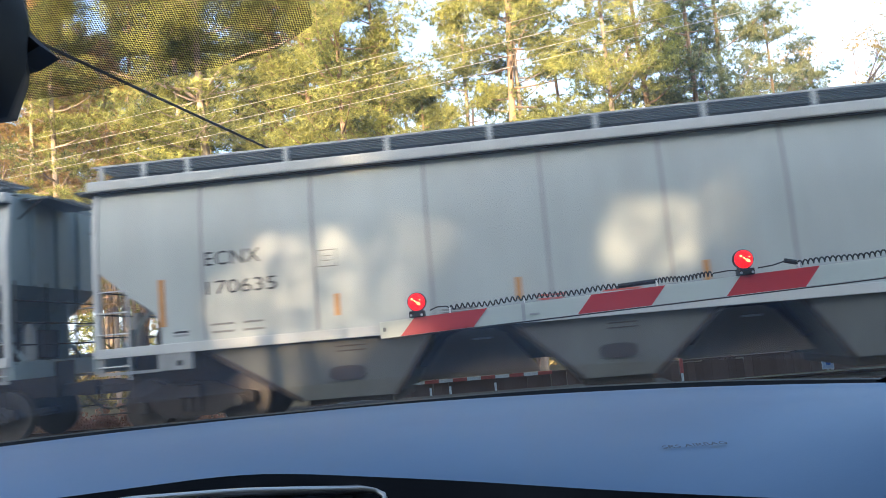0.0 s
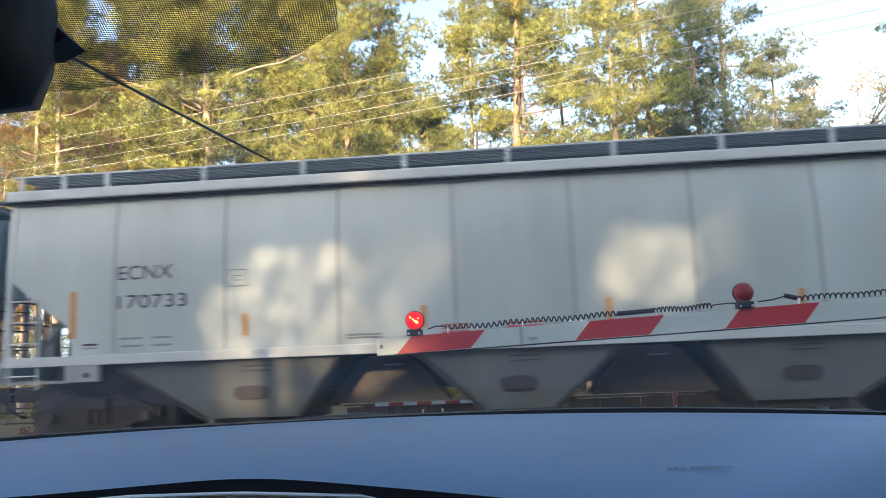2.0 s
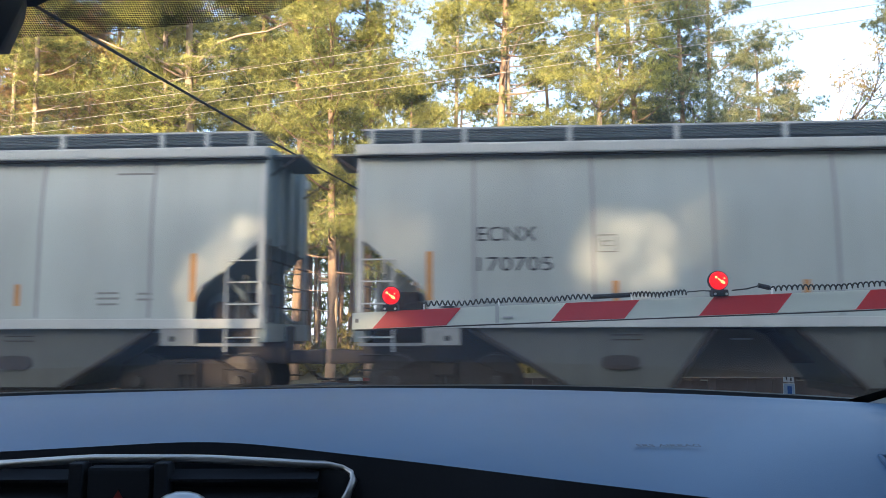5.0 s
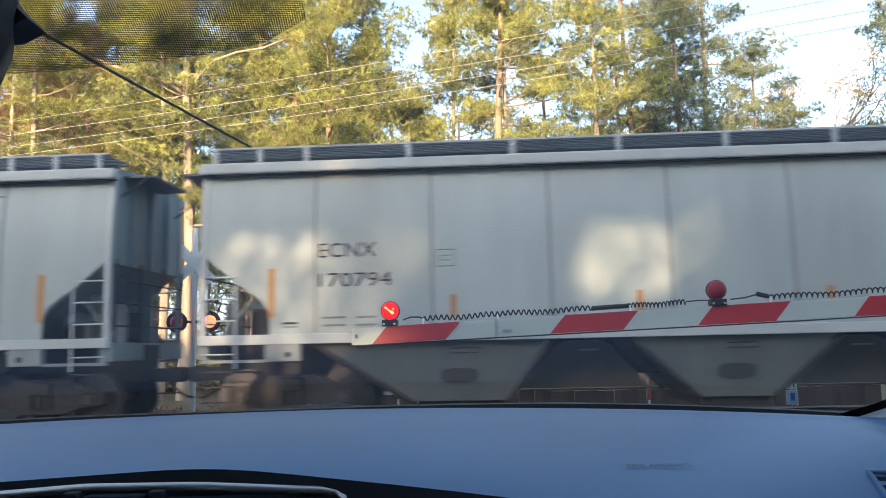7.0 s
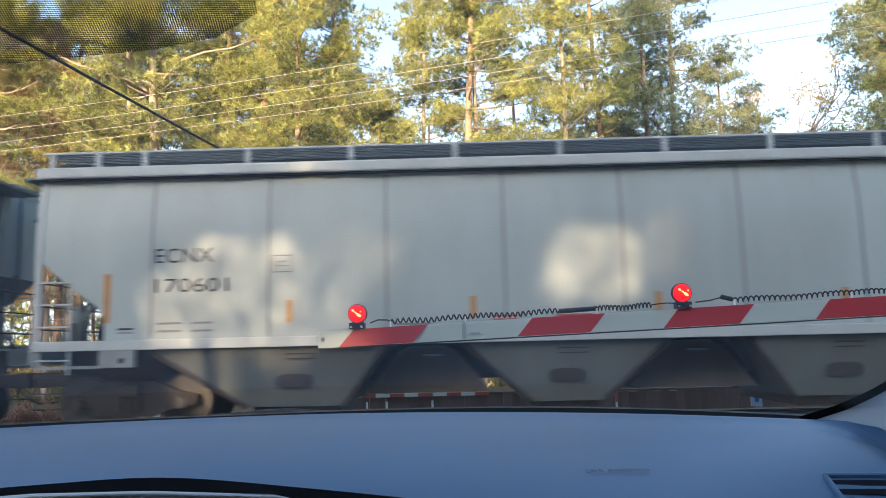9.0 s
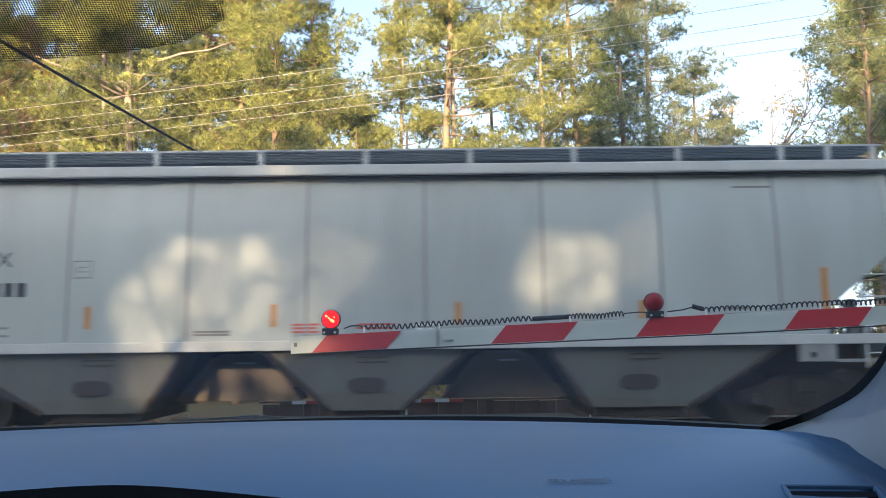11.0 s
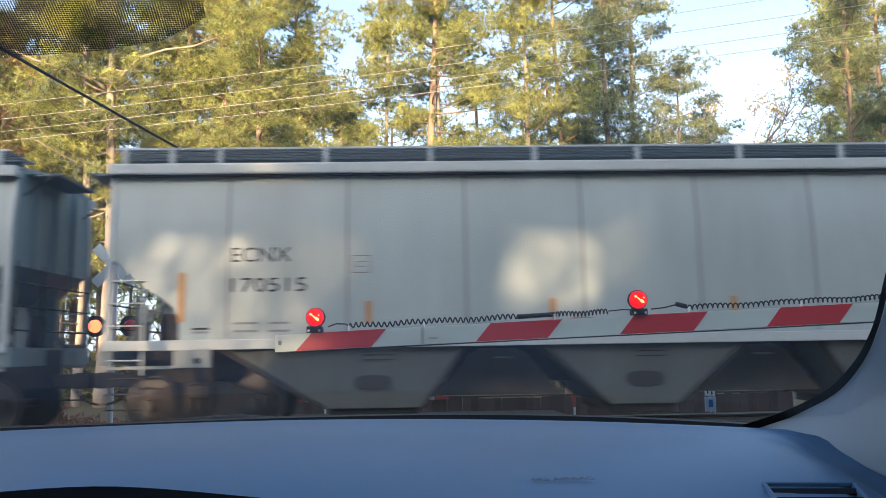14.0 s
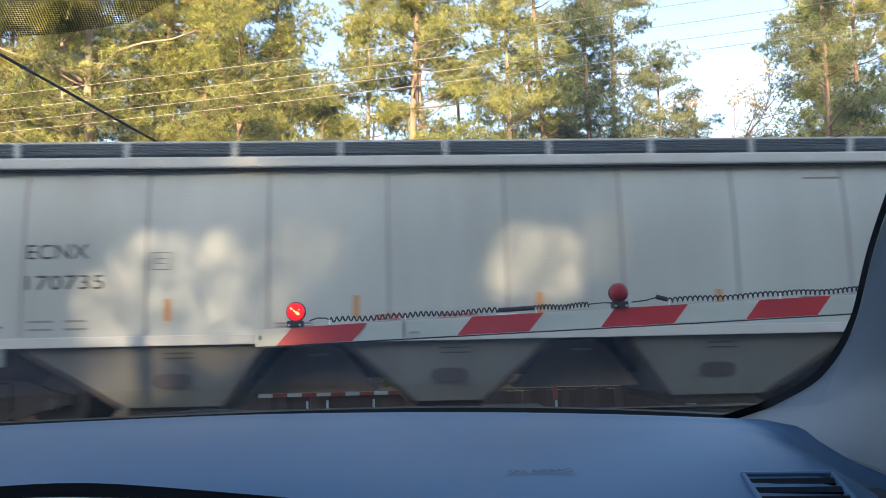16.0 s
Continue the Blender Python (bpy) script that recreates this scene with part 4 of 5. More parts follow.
# ---- the far side of the crossing ----
def build_far_side():
    mast = thing("crossing_signal", pose(-5.85, 18.5, 0, 0, 0, 6), "white signal mast with crossbuck and red flashing lamps", "crossing signal")
    bm = bmesh.new()
    rod(bm, (0, 0, -1.0), (0, 0, 4.2), 0.065, 14)
    part("mast", bm, "whiteplate", mast)
    part("cross_arm", B((0, -0.02, 1.97), (0.85, 0.06, 0.06), bevel=0.01), "black", mast)
    lamps = []
    for s in (-1, 1):
        bm = bmesh.new()
        rod(bm, (s * 0.38, -0.03, 1.97), (s * 0.38, -0.05, 1.97), 0.24, 28)
        part("lamp_shield", bm, "black", mast)
        lens = new("signal_lens")
        lens.parent = mast
        lens.matrix_basis = pose(s * 0.38, -0.07, 1.97)
        for lit in (True, False):
            bm = bmesh.new()
            bmesh.ops.create_uvsphere(bm, u_segments=20, v_segments=12, radius=0.145)
            bmesh.ops.bisect_plane(bm, geom=bm.verts[:] + bm.edges[:] + bm.faces[:], plane_co=(0, 0, 0), plane_no=(0, 1 if lit else -1, 0), clear_outer=True)
            part("lens_half", bm, "signal" if lit else "signal_off", lens, "lit red signal lens" if lit else "unlit red signal lens", smooth=True)
        lamps.append(lens)
    for a in (45, -45):
        part("crossbuck_blade", B((0, -0.075 - 0.004 * (a > 0), 3.35), (1.2, 0.02, 0.23), Matrix.Rotation(radians(a), 4, "Y"), bevel=0.006), "whiteplate", mast)
    part("mast_base", B((0, 0, -0.9), (0.4, 0.4, 0.3), bevel=0.03), "aluminium", mast)
    # low timber fence with a red and white strip along its cap
    fence = thing("low_fence", pose(0, 20.2, -0.90, 0, 0, -2), "low weathered brown board fence beyond the track", "fence")
    rng = random.Random(4)
    board = bmesh.new()
    box(board, (0, 0, 0.5), (0.206, 0.03, 1.0), bevel=0.006)
    me = bpy.data.meshes.new("board")
    board.to_mesh(me)
    board.free()
    for i in range(70):
        part_mesh("board", me, "fence", fence, m=pose(-3.0 + i * 0.2, rng.uniform(-0.01, 0.01), rng.uniform(-0.03, 0.02), 0, rng.uniform(-0.8, 0.8), 0))
    part("cap_rail", B((3.9, 0.0, 1.03), (14.2, 0.09, 0.05), bevel=0.008), "fence", fence)
    for i in range(12):
        part("reflective_strip", B((-2.2 + i * 0.36, -0.062, 1.02), (0.352, 0.02, 0.085)), "redtext" if i % 2 else "whiteplate", fence, "red and white reflective strip")
    for x, red in ((-1.12, False), (-0.64, False), (0.47, False), (5.0, True)):
        p = thing("marker_post", pose(x, 19.4, -1.0), "thin white marker post" + (" with a red top" if red else ""), "post", "marker posts")
        bm = bmesh.new()
        rod(bm, (0, 0, 0), (0, 0, 1.02), 0.028, 10)
        part("shaft", bm, "whiteplate", p)
        if red:
            part("top_band", B((0, 0, 1.05), (0.075, 0.075, 0.36), bevel=0.012), "redtext", p)
    sign = thing("blue_sign", pose(8.49, 19.4, -0.94, 0, 0, -14), "small blue and white information sign on a post", "sign")
    bm = bmesh.new()
    rod(bm, (0, 0.03, 0), (0, 0.03, 1.2), 0.025, 8)
    part("post", bm, "aluminium", sign)
    part("plate", B((0, 0, 0.80), (0.27, 0.015, 0.36), bevel=0.004), "whiteplate", sign, "pale blue and white plate")
    part("panel", B((0, -0.011, 0.80), (0.24, 0.008, 0.33)), "paleblue", sign)
    part("symbol", B((0.01, -0.018, 0.82), (0.10, 0.006, 0.19)), "bluesign", sign)
    part("plate", B((0, 0, 1.11), (0.25, 0.015, 0.20), bevel=0.004), "whiteplate", sign)
    for c, w in (((0, 1.16), (0.13, 0.03)), ((-0.05, 1.11), (0.03, 0.10)), ((0.05, 1.08), (0.03, 0.08))):
        part("symbol", B((c[0], -0.011, c[1]), (w[0], 0.008, w[1])), "letter", sign)
    stake = thing("marker_stake", pose(8.15, 19.4, -0.95, 0, 18, 0), "thin white stake leaning in the verge", "stake")
    part("shaft", rod(bmesh.new(), (0, 0, -0.05), (0, 0, 0.58), 0.022, 8), "whiteplate", stake)
    stop = thing("stop_sign", pose(8.75, 19.75, -1.08, 0, 0, -16), "red octagonal road sign with a green plate above", "road sign")
    bm = bmesh.new()
    rod(bm, (0, 0.04, 0), (0, 0.04, 3.0), 0.03, 8)
    part("post", bm, "aluminium", stop)
    for r, mat, y in ((0.34, "whiteplate", 0.0), (0.31, "armred", -0.014)):
        bm = bmesh.new()
        prism(bm, [(r * math.cos(radians(22.5 + 45 * i)), 1.94 + r * math.sin(radians(22.5 + 45 * i))) for i in range(8)], y, y + 0.012)
        part("plate" if mat == "whiteplate" else "face", bm, mat, stop)
    part("lettering_bar", B((0, -0.017, 1.92), (0.42, 0.004, 0.17)), "whiteplate", stop)
    part("name_plate", B((0.12, 0.0, 2.56), (0.76, 0.012, 0.20), bevel=0.004), "greensign", stop, "green street name plate")
    return lamps


SIGNAL_LENSES = build_far_side()


# ---- overhead lines ----
def build_lines():
    def at(x):
        return 27.9 - 0.4256 * (x + 11.5)
    left, right = -31.0, 27.0
    for x in (left, right):
        pole = thing("utility_pole", pose(x, at(x), 0), "brown timber utility pole with a crossarm", "utility pole", "utility poles")
        bm = bmesh.new()
        rod(bm, (0, 0, -1.2), (0, 0, 11.6), 0.17, 14, 0.12)
        part("shaft", bm, "pole", pole)
        part("crossarm", B((0, 0, 10.4), (0.12, 1.8, 0.12), bevel=0.01), "pole", pole)
    for low, sag in ((10.18, 0.0009), (9.64, 0.0009), (9.21, 0.0007), (8.86, 0.0007)):
        bm = bmesh.new()
        pts = []
        for j in range(41):
            x = left + (right - left) * j / 40
            pts.append((x, at(x), low + sag * (x - 0.5) ** 2))
        tube(bm, pts, 0.0075, 5)
        tagged(part("power_line", bm, "wire"), "thin sunlit overhead wire strung between poles", "power line", "power lines")
    a, d = Vector((-5.9, 10.8, 6.0)), Vector((1.85, 8.9, 0.0))
    bm = bmesh.new()
    tube(bm, [a + d * u + Vector((0, 0, 0.05 * (u - 0.5) ** 2)) for u in np.linspace(-2.0, 2.6, 24)], 0.026, 6)
    tagged(part("overhead_cable", bm, "cable"), "thick black overhead cable crossing above the track", "cable")
    for u in (-2.0, 2.6):
        p = a + d * u
        pole = thing("utility_pole", pose(p.x, p.y, 0), "brown timber utility pole", "utility pole", "utility poles")
        bm = bmesh.new()
        rod(bm, (0, 0, -1.2), (0, 0, 6.9), 0.15, 14, 0.12)
        part("shaft", bm, "pole", pole)


build_lines()


# ---- trees ----
def tufts(centres, sizes, rng, blades=11, width=0.018):
    """Needle tufts: thin three-cornered blades fanned about each centre, as one mesh."""
    n = len(centres)
    d = rng.normal(size=(n, blades, 3))
    d[..., 2] += 0.35
    d /= np.linalg.norm(d, axis=2, keepdims=True)
    side = np.cross(d, rng.normal(size=(n, blades, 3)))
    side /= np.linalg.norm(side, axis=2, keepdims=True) + 1e-9
    ln = sizes[:, None, None] * rng.uniform(0.7, 1.2, (n, blades, 1))
    c = centres[:, None, :]
    tri = np.stack([c + side * width * ln / 0.3, c - side * width * ln / 0.3, c + d * ln], 2).reshape(-1, 3)
    # one island per tuft: blades share the centre corner
    v = tri.reshape(n, blades, 3, 3)
    me = bpy.data.meshes.new("needles")
    me.from_pydata(v.reshape(-1, 3).tolist(), [], np.arange(n * blades * 3).reshape(-1, 3).tolist())
    return me


def pine(seed, height, base, spread, limbs, clumps=7, per=8, fork=False, trunk_r=0.24, bark="bark", blades=17, leaf="needles", size=0.20):
    """A pine: tapered leaning trunk, whorled limbs, crown of needle clumps held on the limbs."""
    rng = np.random.default_rng(seed)
    tree = thing("pine_tree", Matrix.Identity(4), "tall pine with bare lower trunk, needles toned sunlit yellow-green to shade-dark", "tree", "roadside pines")
    bend = rng.uniform(-0.5, 0.5, 2)
    def spine(z):
        u = z / height
        return np.array([bend[0] * u * u * 1.2 + 0.12 * math.sin(z * 0.35 + seed), bend[1] * u * u, z])
    bm = bmesh.new()
    tube(bm, [spine(z) for z in np.linspace(-0.6, height, 16)], trunk_r, 9, 0.04)
    part("trunk", bm, bark, tree, smooth=True)
    bm = bmesh.new()
    cents, sizes = [], []
    for i in range(limbs):
        u = (i + rng.uniform(0, 0.8)) / limbs
        z = base + (height - base) * u ** 0.9
        reach = spread * (0.55 + 0.6 * math.sin(math.pi * min(1, 0.18 + 0.85 * u)) - 0.35 * u) * rng.uniform(0.55, 1.15)
        az = rng.uniform(0, 2 * math.pi)
        rise = rng.uniform(-0.05, 0.45) + 0.35 * u
        p0 = spine(z)
        pts = []
        wob = rng.uniform(-0.4, 0.4)
        for k in range(6):
            w = k / 5
            a = az + wob * w
            pts.append(p0 + np.array([math.cos(a) * reach * w, math.sin(a) * reach * w, rise * reach * w ** 1.5 - 0.12 * reach * w * (1 - w)]))
        if blades > 10:
            branch = bmesh.new()
            tube(branch, pts, 0.045 * (1.1 - u * 0.6) * trunk_r / 0.24 + 0.010, 5, 0.008)
            part("limb", branch, bark, tree, smooth=True)
        else:
            tube(bm, pts, 0.045 * (1.1 - u * 0.6) * trunk_r / 0.24 + 0.010, 5, 0.008)
        for c in range(clumps):
            # flat pads of needle tufts, held out along the limb
            w = rng.uniform(0.30, 1.05)
            j = min(4, int(w * 5))
            q = np.array(pts[j]) + (np.array(pts[j + 1]) - np.array(pts[j])) * (w * 5 - j)
            off = rng.normal(size=3) * np.array([0.42, 0.42, 0.16]) * (0.5 + 0.25 * reach) + [0, 0, 0.12]
            q2 = q + off
            if rng.random() < 0.5:
                tube(bm, [q, (q + q2) / 2 + [0, 0, -0.05], q2], 0.014, 3, 0.006)
            many, grow = (per, 1.0) if z < 19.5 else (per // 3, 1.5)
            ball = rng.normal(size=(many, 3))
            ball *= (rng.uniform(0.15, 1, (many, 1)) ** 0.45) / np.linalg.norm(ball, axis=1, keepdims=True)
            cl = q2 + ball * np.array([0.78, 0.78, 0.34]) * rng.uniform(0.6, 1.25)
            cents.append(cl)
            sizes.append(rng.uniform(0.75, 1.2, many) * size * grow)
    if fork:
        for way in (((0, 0), (-0.7, 0.55), (-1.7, 0.85), (-2.9, 1.15), (-3.7, 1.5)), ((0, 0), (0.45, 0.7), (1.3, 1.5), (2.4, 1.75), (3.6, 1.8), (4.6, 2.1))):
            p0 = spine(base + 6.5)
            branch = bmesh.new()
            tube(branch, [p0 + np.array([dx, -0.25 * abs(dx), dz]) for dx, dz in way], 0.095, 7, 0.022)
            part("limb", branch, bark, tree, smooth=True)
    # a few dead stubs below the crown
    for i in range(7):
        z = rng.uniform(base * 0.45, base * 1.15)
        a = rng.uniform(0, 6.28)
        p0 = spine(z)
        ln = rng.uniform(0.4, 1.9)
        tube(bm, [p0, p0 + np.array([math.cos(a) * ln * 0.5, math.sin(a) * ln * 0.5, 0.05]), p0 + np.array([math.cos(a) * ln, math.sin(a) * ln, 0.22 * ln])], 0.03, 4, 0.008)
    tagged(part("twig_work", bm, bark, tree, smooth=True), kind="stuff")
    me = tufts(np.concatenate(cents), np.concatenate(sizes), rng, blades)
    part_mesh("crown", me, leaf, tree)
    return tree


def bare_tree(seed, height, leafy):
    rng = np.random.default_rng(seed)
    tree = thing("bare_tree", Matrix.Identity(4), "slender bare autumn tree with a few dry yellow leaves", "tree", "bare trees")
    bm = bmesh.new()
    tips = []

    def grow(p, d, ln, r, depth):
        pts = [p]
        for k in range(3):
            d = d + rng.normal(size=3) * 0.10
            d /= np.linalg.norm(d)
            pts.append(pts[-1] + d * ln / 3)
        tube(bm, pts, r, 5, r * 0.7)
        if depth == 0:
            tips.append(pts[-1])
            return
        for k in range(rng.integers(2, 4)):
            nd = d + rng.normal(size=3) * 0.24 + np.array([0, 0, 0.28])
            grow(pts[-1], nd / np.linalg.norm(nd), ln * rng.uniform(0.55, 0.8), r * 0.7, depth - 1)

    grow(np.array([0.0, 0, -0.5]), np.array([0, 0, 1.0]), height * 0.42, 0.15, 5)
    part("trunk", bm, "palebark", tree, smooth=True)
    t = np.array(tips)
    c = np.concatenate([t + rng.normal(size=t.shape) * 0.3 for _ in range(leafy)])
    part_mesh("crown", tufts(c, np.full(len(c), 0.16), rng, 6, 0.07), "drybrush", tree)
    return tree


def shrub(x, y, wide, tall, seed):
    rng = np.random.default_rng(seed)
    ob = thing("shrub", pose(x, y, -0.95), "low russet shrub with dry leaves beyond the track", "shrub", "russet shrubs")
    bm = bmesh.new()
    tips = []
    for k in range(16):
        a, lean = rng.uniform(0, 2 * math.pi), rng.uniform(0.1, 1.0)
        p = np.array([math.cos(a) * wide * lean, math.sin(a) * wide * 0.6 * lean, tall * rng.uniform(0.6, 1.0)])
        tube(bm, [(0, 0, -0.05), p * [0.35, 0.35, 0.5], p], 0.014, 4, 0.005)
        tips.append(p)
    part("stems", bm, "bark", ob)
    t = np.array(tips)
    c = np.concatenate([t * rng.uniform(0.45, 1.02, (len(t), 1)) + rng.normal(size=t.shape) * 0.08 for _ in range(14)])
    part_mesh("leaves", tufts(c, np.full(len(c), 0.10), rng, 8, 0.08), "russet", ob)


def build_trees():
    for k in range(13):
        shrub(-11.2 + k * 0.48, 20.6 + 0.35 * math.sin(k * 2.2), 0.55 + 0.12 * math.sin(k * 1.7), (0.95 + 0.12 * math.sin(k * 2.9)) * (1 if k < 9 else 0.7), 60 + k)
    kinds = [
        pine(11, 24, 6.2, 3.5, 50, 7, 20),
        pine(12, 26, 6.8, 3.3, 46, 6, 20, fork=True, trunk_r=0.30, bark="palebark"),
        pine(13, 23, 5.4, 3.1, 48, 7, 20),
        pine(14, 25, 7.2, 3.2, 42, 7, 25, trunk_r=0.26),
        pine(15, 22, 5.2, 2.7, 40, 7, 25, bark="palebark", trunk_r=0.20),
        pine(16, 21, 4.6, 3.8, 52, 7, 20),
        pine(18, 24, 6.0, 3.4, 46, 6, 14, blades=9, size=0.36),
        pine(19, 22, 5.0, 3.0, 42, 6, 14, blades=9, size=0.36, bark="palebark"),
        pine(17, 20, 3.6, 2.6, 40, 5, 16, bark="palebark", trunk_r=0.18, leaf="drypine"),
        pine(23, 21, 4.4, 3.7, 42, 6, 25, leaf="shadedpine"),
        pine(31, 13.2, 4.6, 2.7, 36, 7, 25, trunk_r=0.15),
    ]
    # kind, x, y, turn, scale
    spots = [
        (8, -22.3, 33.0, 40, 0.9), (8, -19.0, 36, 130, 1.0), (8, -25.8, 35, 210, 1.0), (8, -16.4, 36, 300, 0.85),
        (2, -24.5, 36, 10, 1.0), (8, -21.6, 38, 50, 1.1), (8, -19.6, 34.5, 80, 1.05), (4, -17.4, 33, 120, 1.0), (5, -15.6, 37, 200, 1.05),
        (4, -12.1, 34, 160, 1.1), (1, -11.0, 33.6, 0, 1.0), (2, -8.9, 37, 300, 1.05), (0, -6.6, 36, 30, 1.0), (5, -4.9, 34.5, 140, 1.02),
        (2, -3.4, 37, 210, 0.98), (6, -9.6, 41, 250, 1.05), (7, -14.0, 42, 20, 1.05), (6, -19.0, 43, 110, 1.0),
        (3, 2.65, 34, 30, 1.0), (4, 3.1, 34.6, 220, 0.95), (4, 0.6, 37.5, 280, 0.95), (10, -1.7, 35.5, 0, 1.0), (10, 5.6, 37, 120, 0.88),
        (4, 7.1, 34, 60, 1.0), (0, 8.8, 34.5, 310, 0.95), (9, 10.8, 34, 75, 0.98), (9, 12.6, 35.5, 190, 0.95), (9, 14.3, 34.2, 150, 0.72), (9, 16.0, 35, 40, 0.62),
        (9, 22.2, 33.5, 220, 1.0), (0, 24.6, 35, 100, 0.95), (9, 28.5, 36, 20, 1.0), (2, 31.5, 35, 60, 1.0), (7, 27.5, 42, 130, 1.0),
        (6, -27.0, 41, 35, 1.0), (7, -29.5, 36, 75, 1.0), (6, -33.5, 39, 15, 1.0), (7, 36.0, 40, 15, 1.0),
    ]
    far = [(6, -30, 56, 15, 1.0), (7, -22, 58, 70, 1.0), (6, -15, 60, 140, 1.05), (7, -8, 57, 210, 1.05), (6, -1.0, 62, 260, 0.7), (7, 9, 60, 330, 0.66),
           (6, 15.5, 58, 45, 0.8), (7, 34, 60, 100, 0.8), (6, 46, 62, 160, 0.8), (7, -38, 60, 200, 1.0),
           (6, -26, 48, 25, 1.0), (7, -22, 47, 95, 1.0), (6, -17.5, 48, 165, 1.05), (7, -12.5, 49, 235, 1.05), (6, -8.0, 47, 305, 1.05), (7, -4.8, 50, 15, 1.0),
           (10, 4.5, 46, 85, 0.95), (7, 9.5, 47, 155, 0.8), (6, 13.5, 46, 225, 0.75), (7, -34, 50, 60, 1.0), (6, 32, 48, 100, 1.0)]
    used = set()
    for i, x, y, turn, scale in spots + far:
        ground_z = -0.95 + 0.012 * (y - 19)
        m = pose(x, y, ground_z, 0, 0, turn)
        if i in used:
            tree = copy_thing(kinds[i], m)
        else:
            tree = kinds[i]
            tree.matrix_basis = m
            used.add(i)
        tree.scale = (scale,) * 3
    bare = bare_tree(5, 17, 14)
    bare.matrix_basis = pose(27.0, 56, -0.5)
    for x, y, turn, sc in ((30.6, 60, 90, 0.95), (26.5, 61, 200, 0.85), (-21, 33, 140, 0.8)):
        c = copy_thing(bare, pose(x, y, -0.5, 0, 0, turn))
        c.scale = (sc,) * 3
    # brush below the trees
    rng = np.random.default_rng(8)
    n = 7500
    x = rng.uniform(-40, 40, n)
    y = 36 + rng.gamma(2.0, 5.0, n)
    top = 0.6 + 2.6 * np.clip(np.sin(x * 0.9) * np.cos(x * 0.37 + y * 0.3) + 0.25, 0, 1)
    z = -0.9 + 0.012 * (y - 19) + rng.uniform(0, 1, n) * top
    me = tufts(np.stack([x, y, z], 1), rng.uniform(0.3, 0.6, n), rng, 8, 0.05)
    far_n = 9500
    fx = rng.uniform(-75, 40, far_n)
    fy = rng.uniform(66, 78, far_n)
    lid = np.where(fx < -4.5, 17.0, 8.0) + 2.5 * np.sin(fx * 0.8)
    fz = rng.uniform(0, 1, far_n) ** 0.8 * lid - 0.5
    back = tufts(np.stack([fx, fy, fz], 1), rng.uniform(0.7, 1.3, far_n), rng, 12, 0.022)
    tagged(part_mesh("far_woods", back, "needles"), "distant pine woods behind the roadside trees", "woods", kind="stuff")
    trunk_mesh = []
    for v in range(3):
        bm = bmesh.new()
        tube(bm, [(0.15 * math.sin(z * 0.3 + v * 2), 0.1 * math.cos(z * 0.4 + v), z) for z in np.linspace(-1, 17, 9)], 0.17 - 0.02 * v, 8, 0.07)
        me2 = bpy.data.meshes.new("trunk")
        bm.to_mesh(me2)
        bm.free()
        me2.materials.append(M["bark" if v else "palebark"])
        trunk_mesh.append(me2)
    for i in range(46):
        stem = thing("slender_pine", pose(float(rng.uniform(-36, 9)), float(rng.uniform(38, 62)), -0.8, 0, 0, float(rng.uniform(0, 360))),
                     "slender sunlit pine trunk standing in the woods", "tree", "slender pines")
        part_mesh("trunk", trunk_mesh[i % 3], None, stem, smooth=True)
    tagged(part_mesh("undergrowth", me, "brush"), "sunlit yellow-green brush under the pines", "undergrowth", kind="stuff")


build_trees()


# ---- unseen woods added behind the road to shade the crossing ----
# openings in the wood edge, where they let the sun through to the train: along it, height, half sizes, squareness
GAPS = [(-4.85, 2.00, 0.48, 0.62, 2, 0.62), (-4.15, 2.62, 0.60, 0.58, 3, 0.70), (-3.05, 2.72, 0.62, 0.56, 3, 0.66), (-3.7, 1.92, 1.05, 0.55, 3, 0.74), (-2.75, 1.65, 0.55, 0.45, 2, 0.70),
        (-4.5, 0.95, 0.75, 0.42, 2, 0.40), (-2.6, 4.40, 0.75, 0.13, 2, 0.60), (-3.1, 1.10, 0.3, 0.25, 2, 0.62), (-1.75, 2.80, 0.80, 0.55, 2, 0.92), (-2.0, 2.05, 0.50, 0.5, 2, 0.92),
        (2.25, 2.60, 0.68, 0.64, 8, 0.50), (1.62, 2.45, 0.25, 0.45, 4, 0.85), (3.25, 3.1, 0.12, 0.8, 2, 0.88), (3.7, 3.0, 0.10, 0.7, 2, 0.90)]


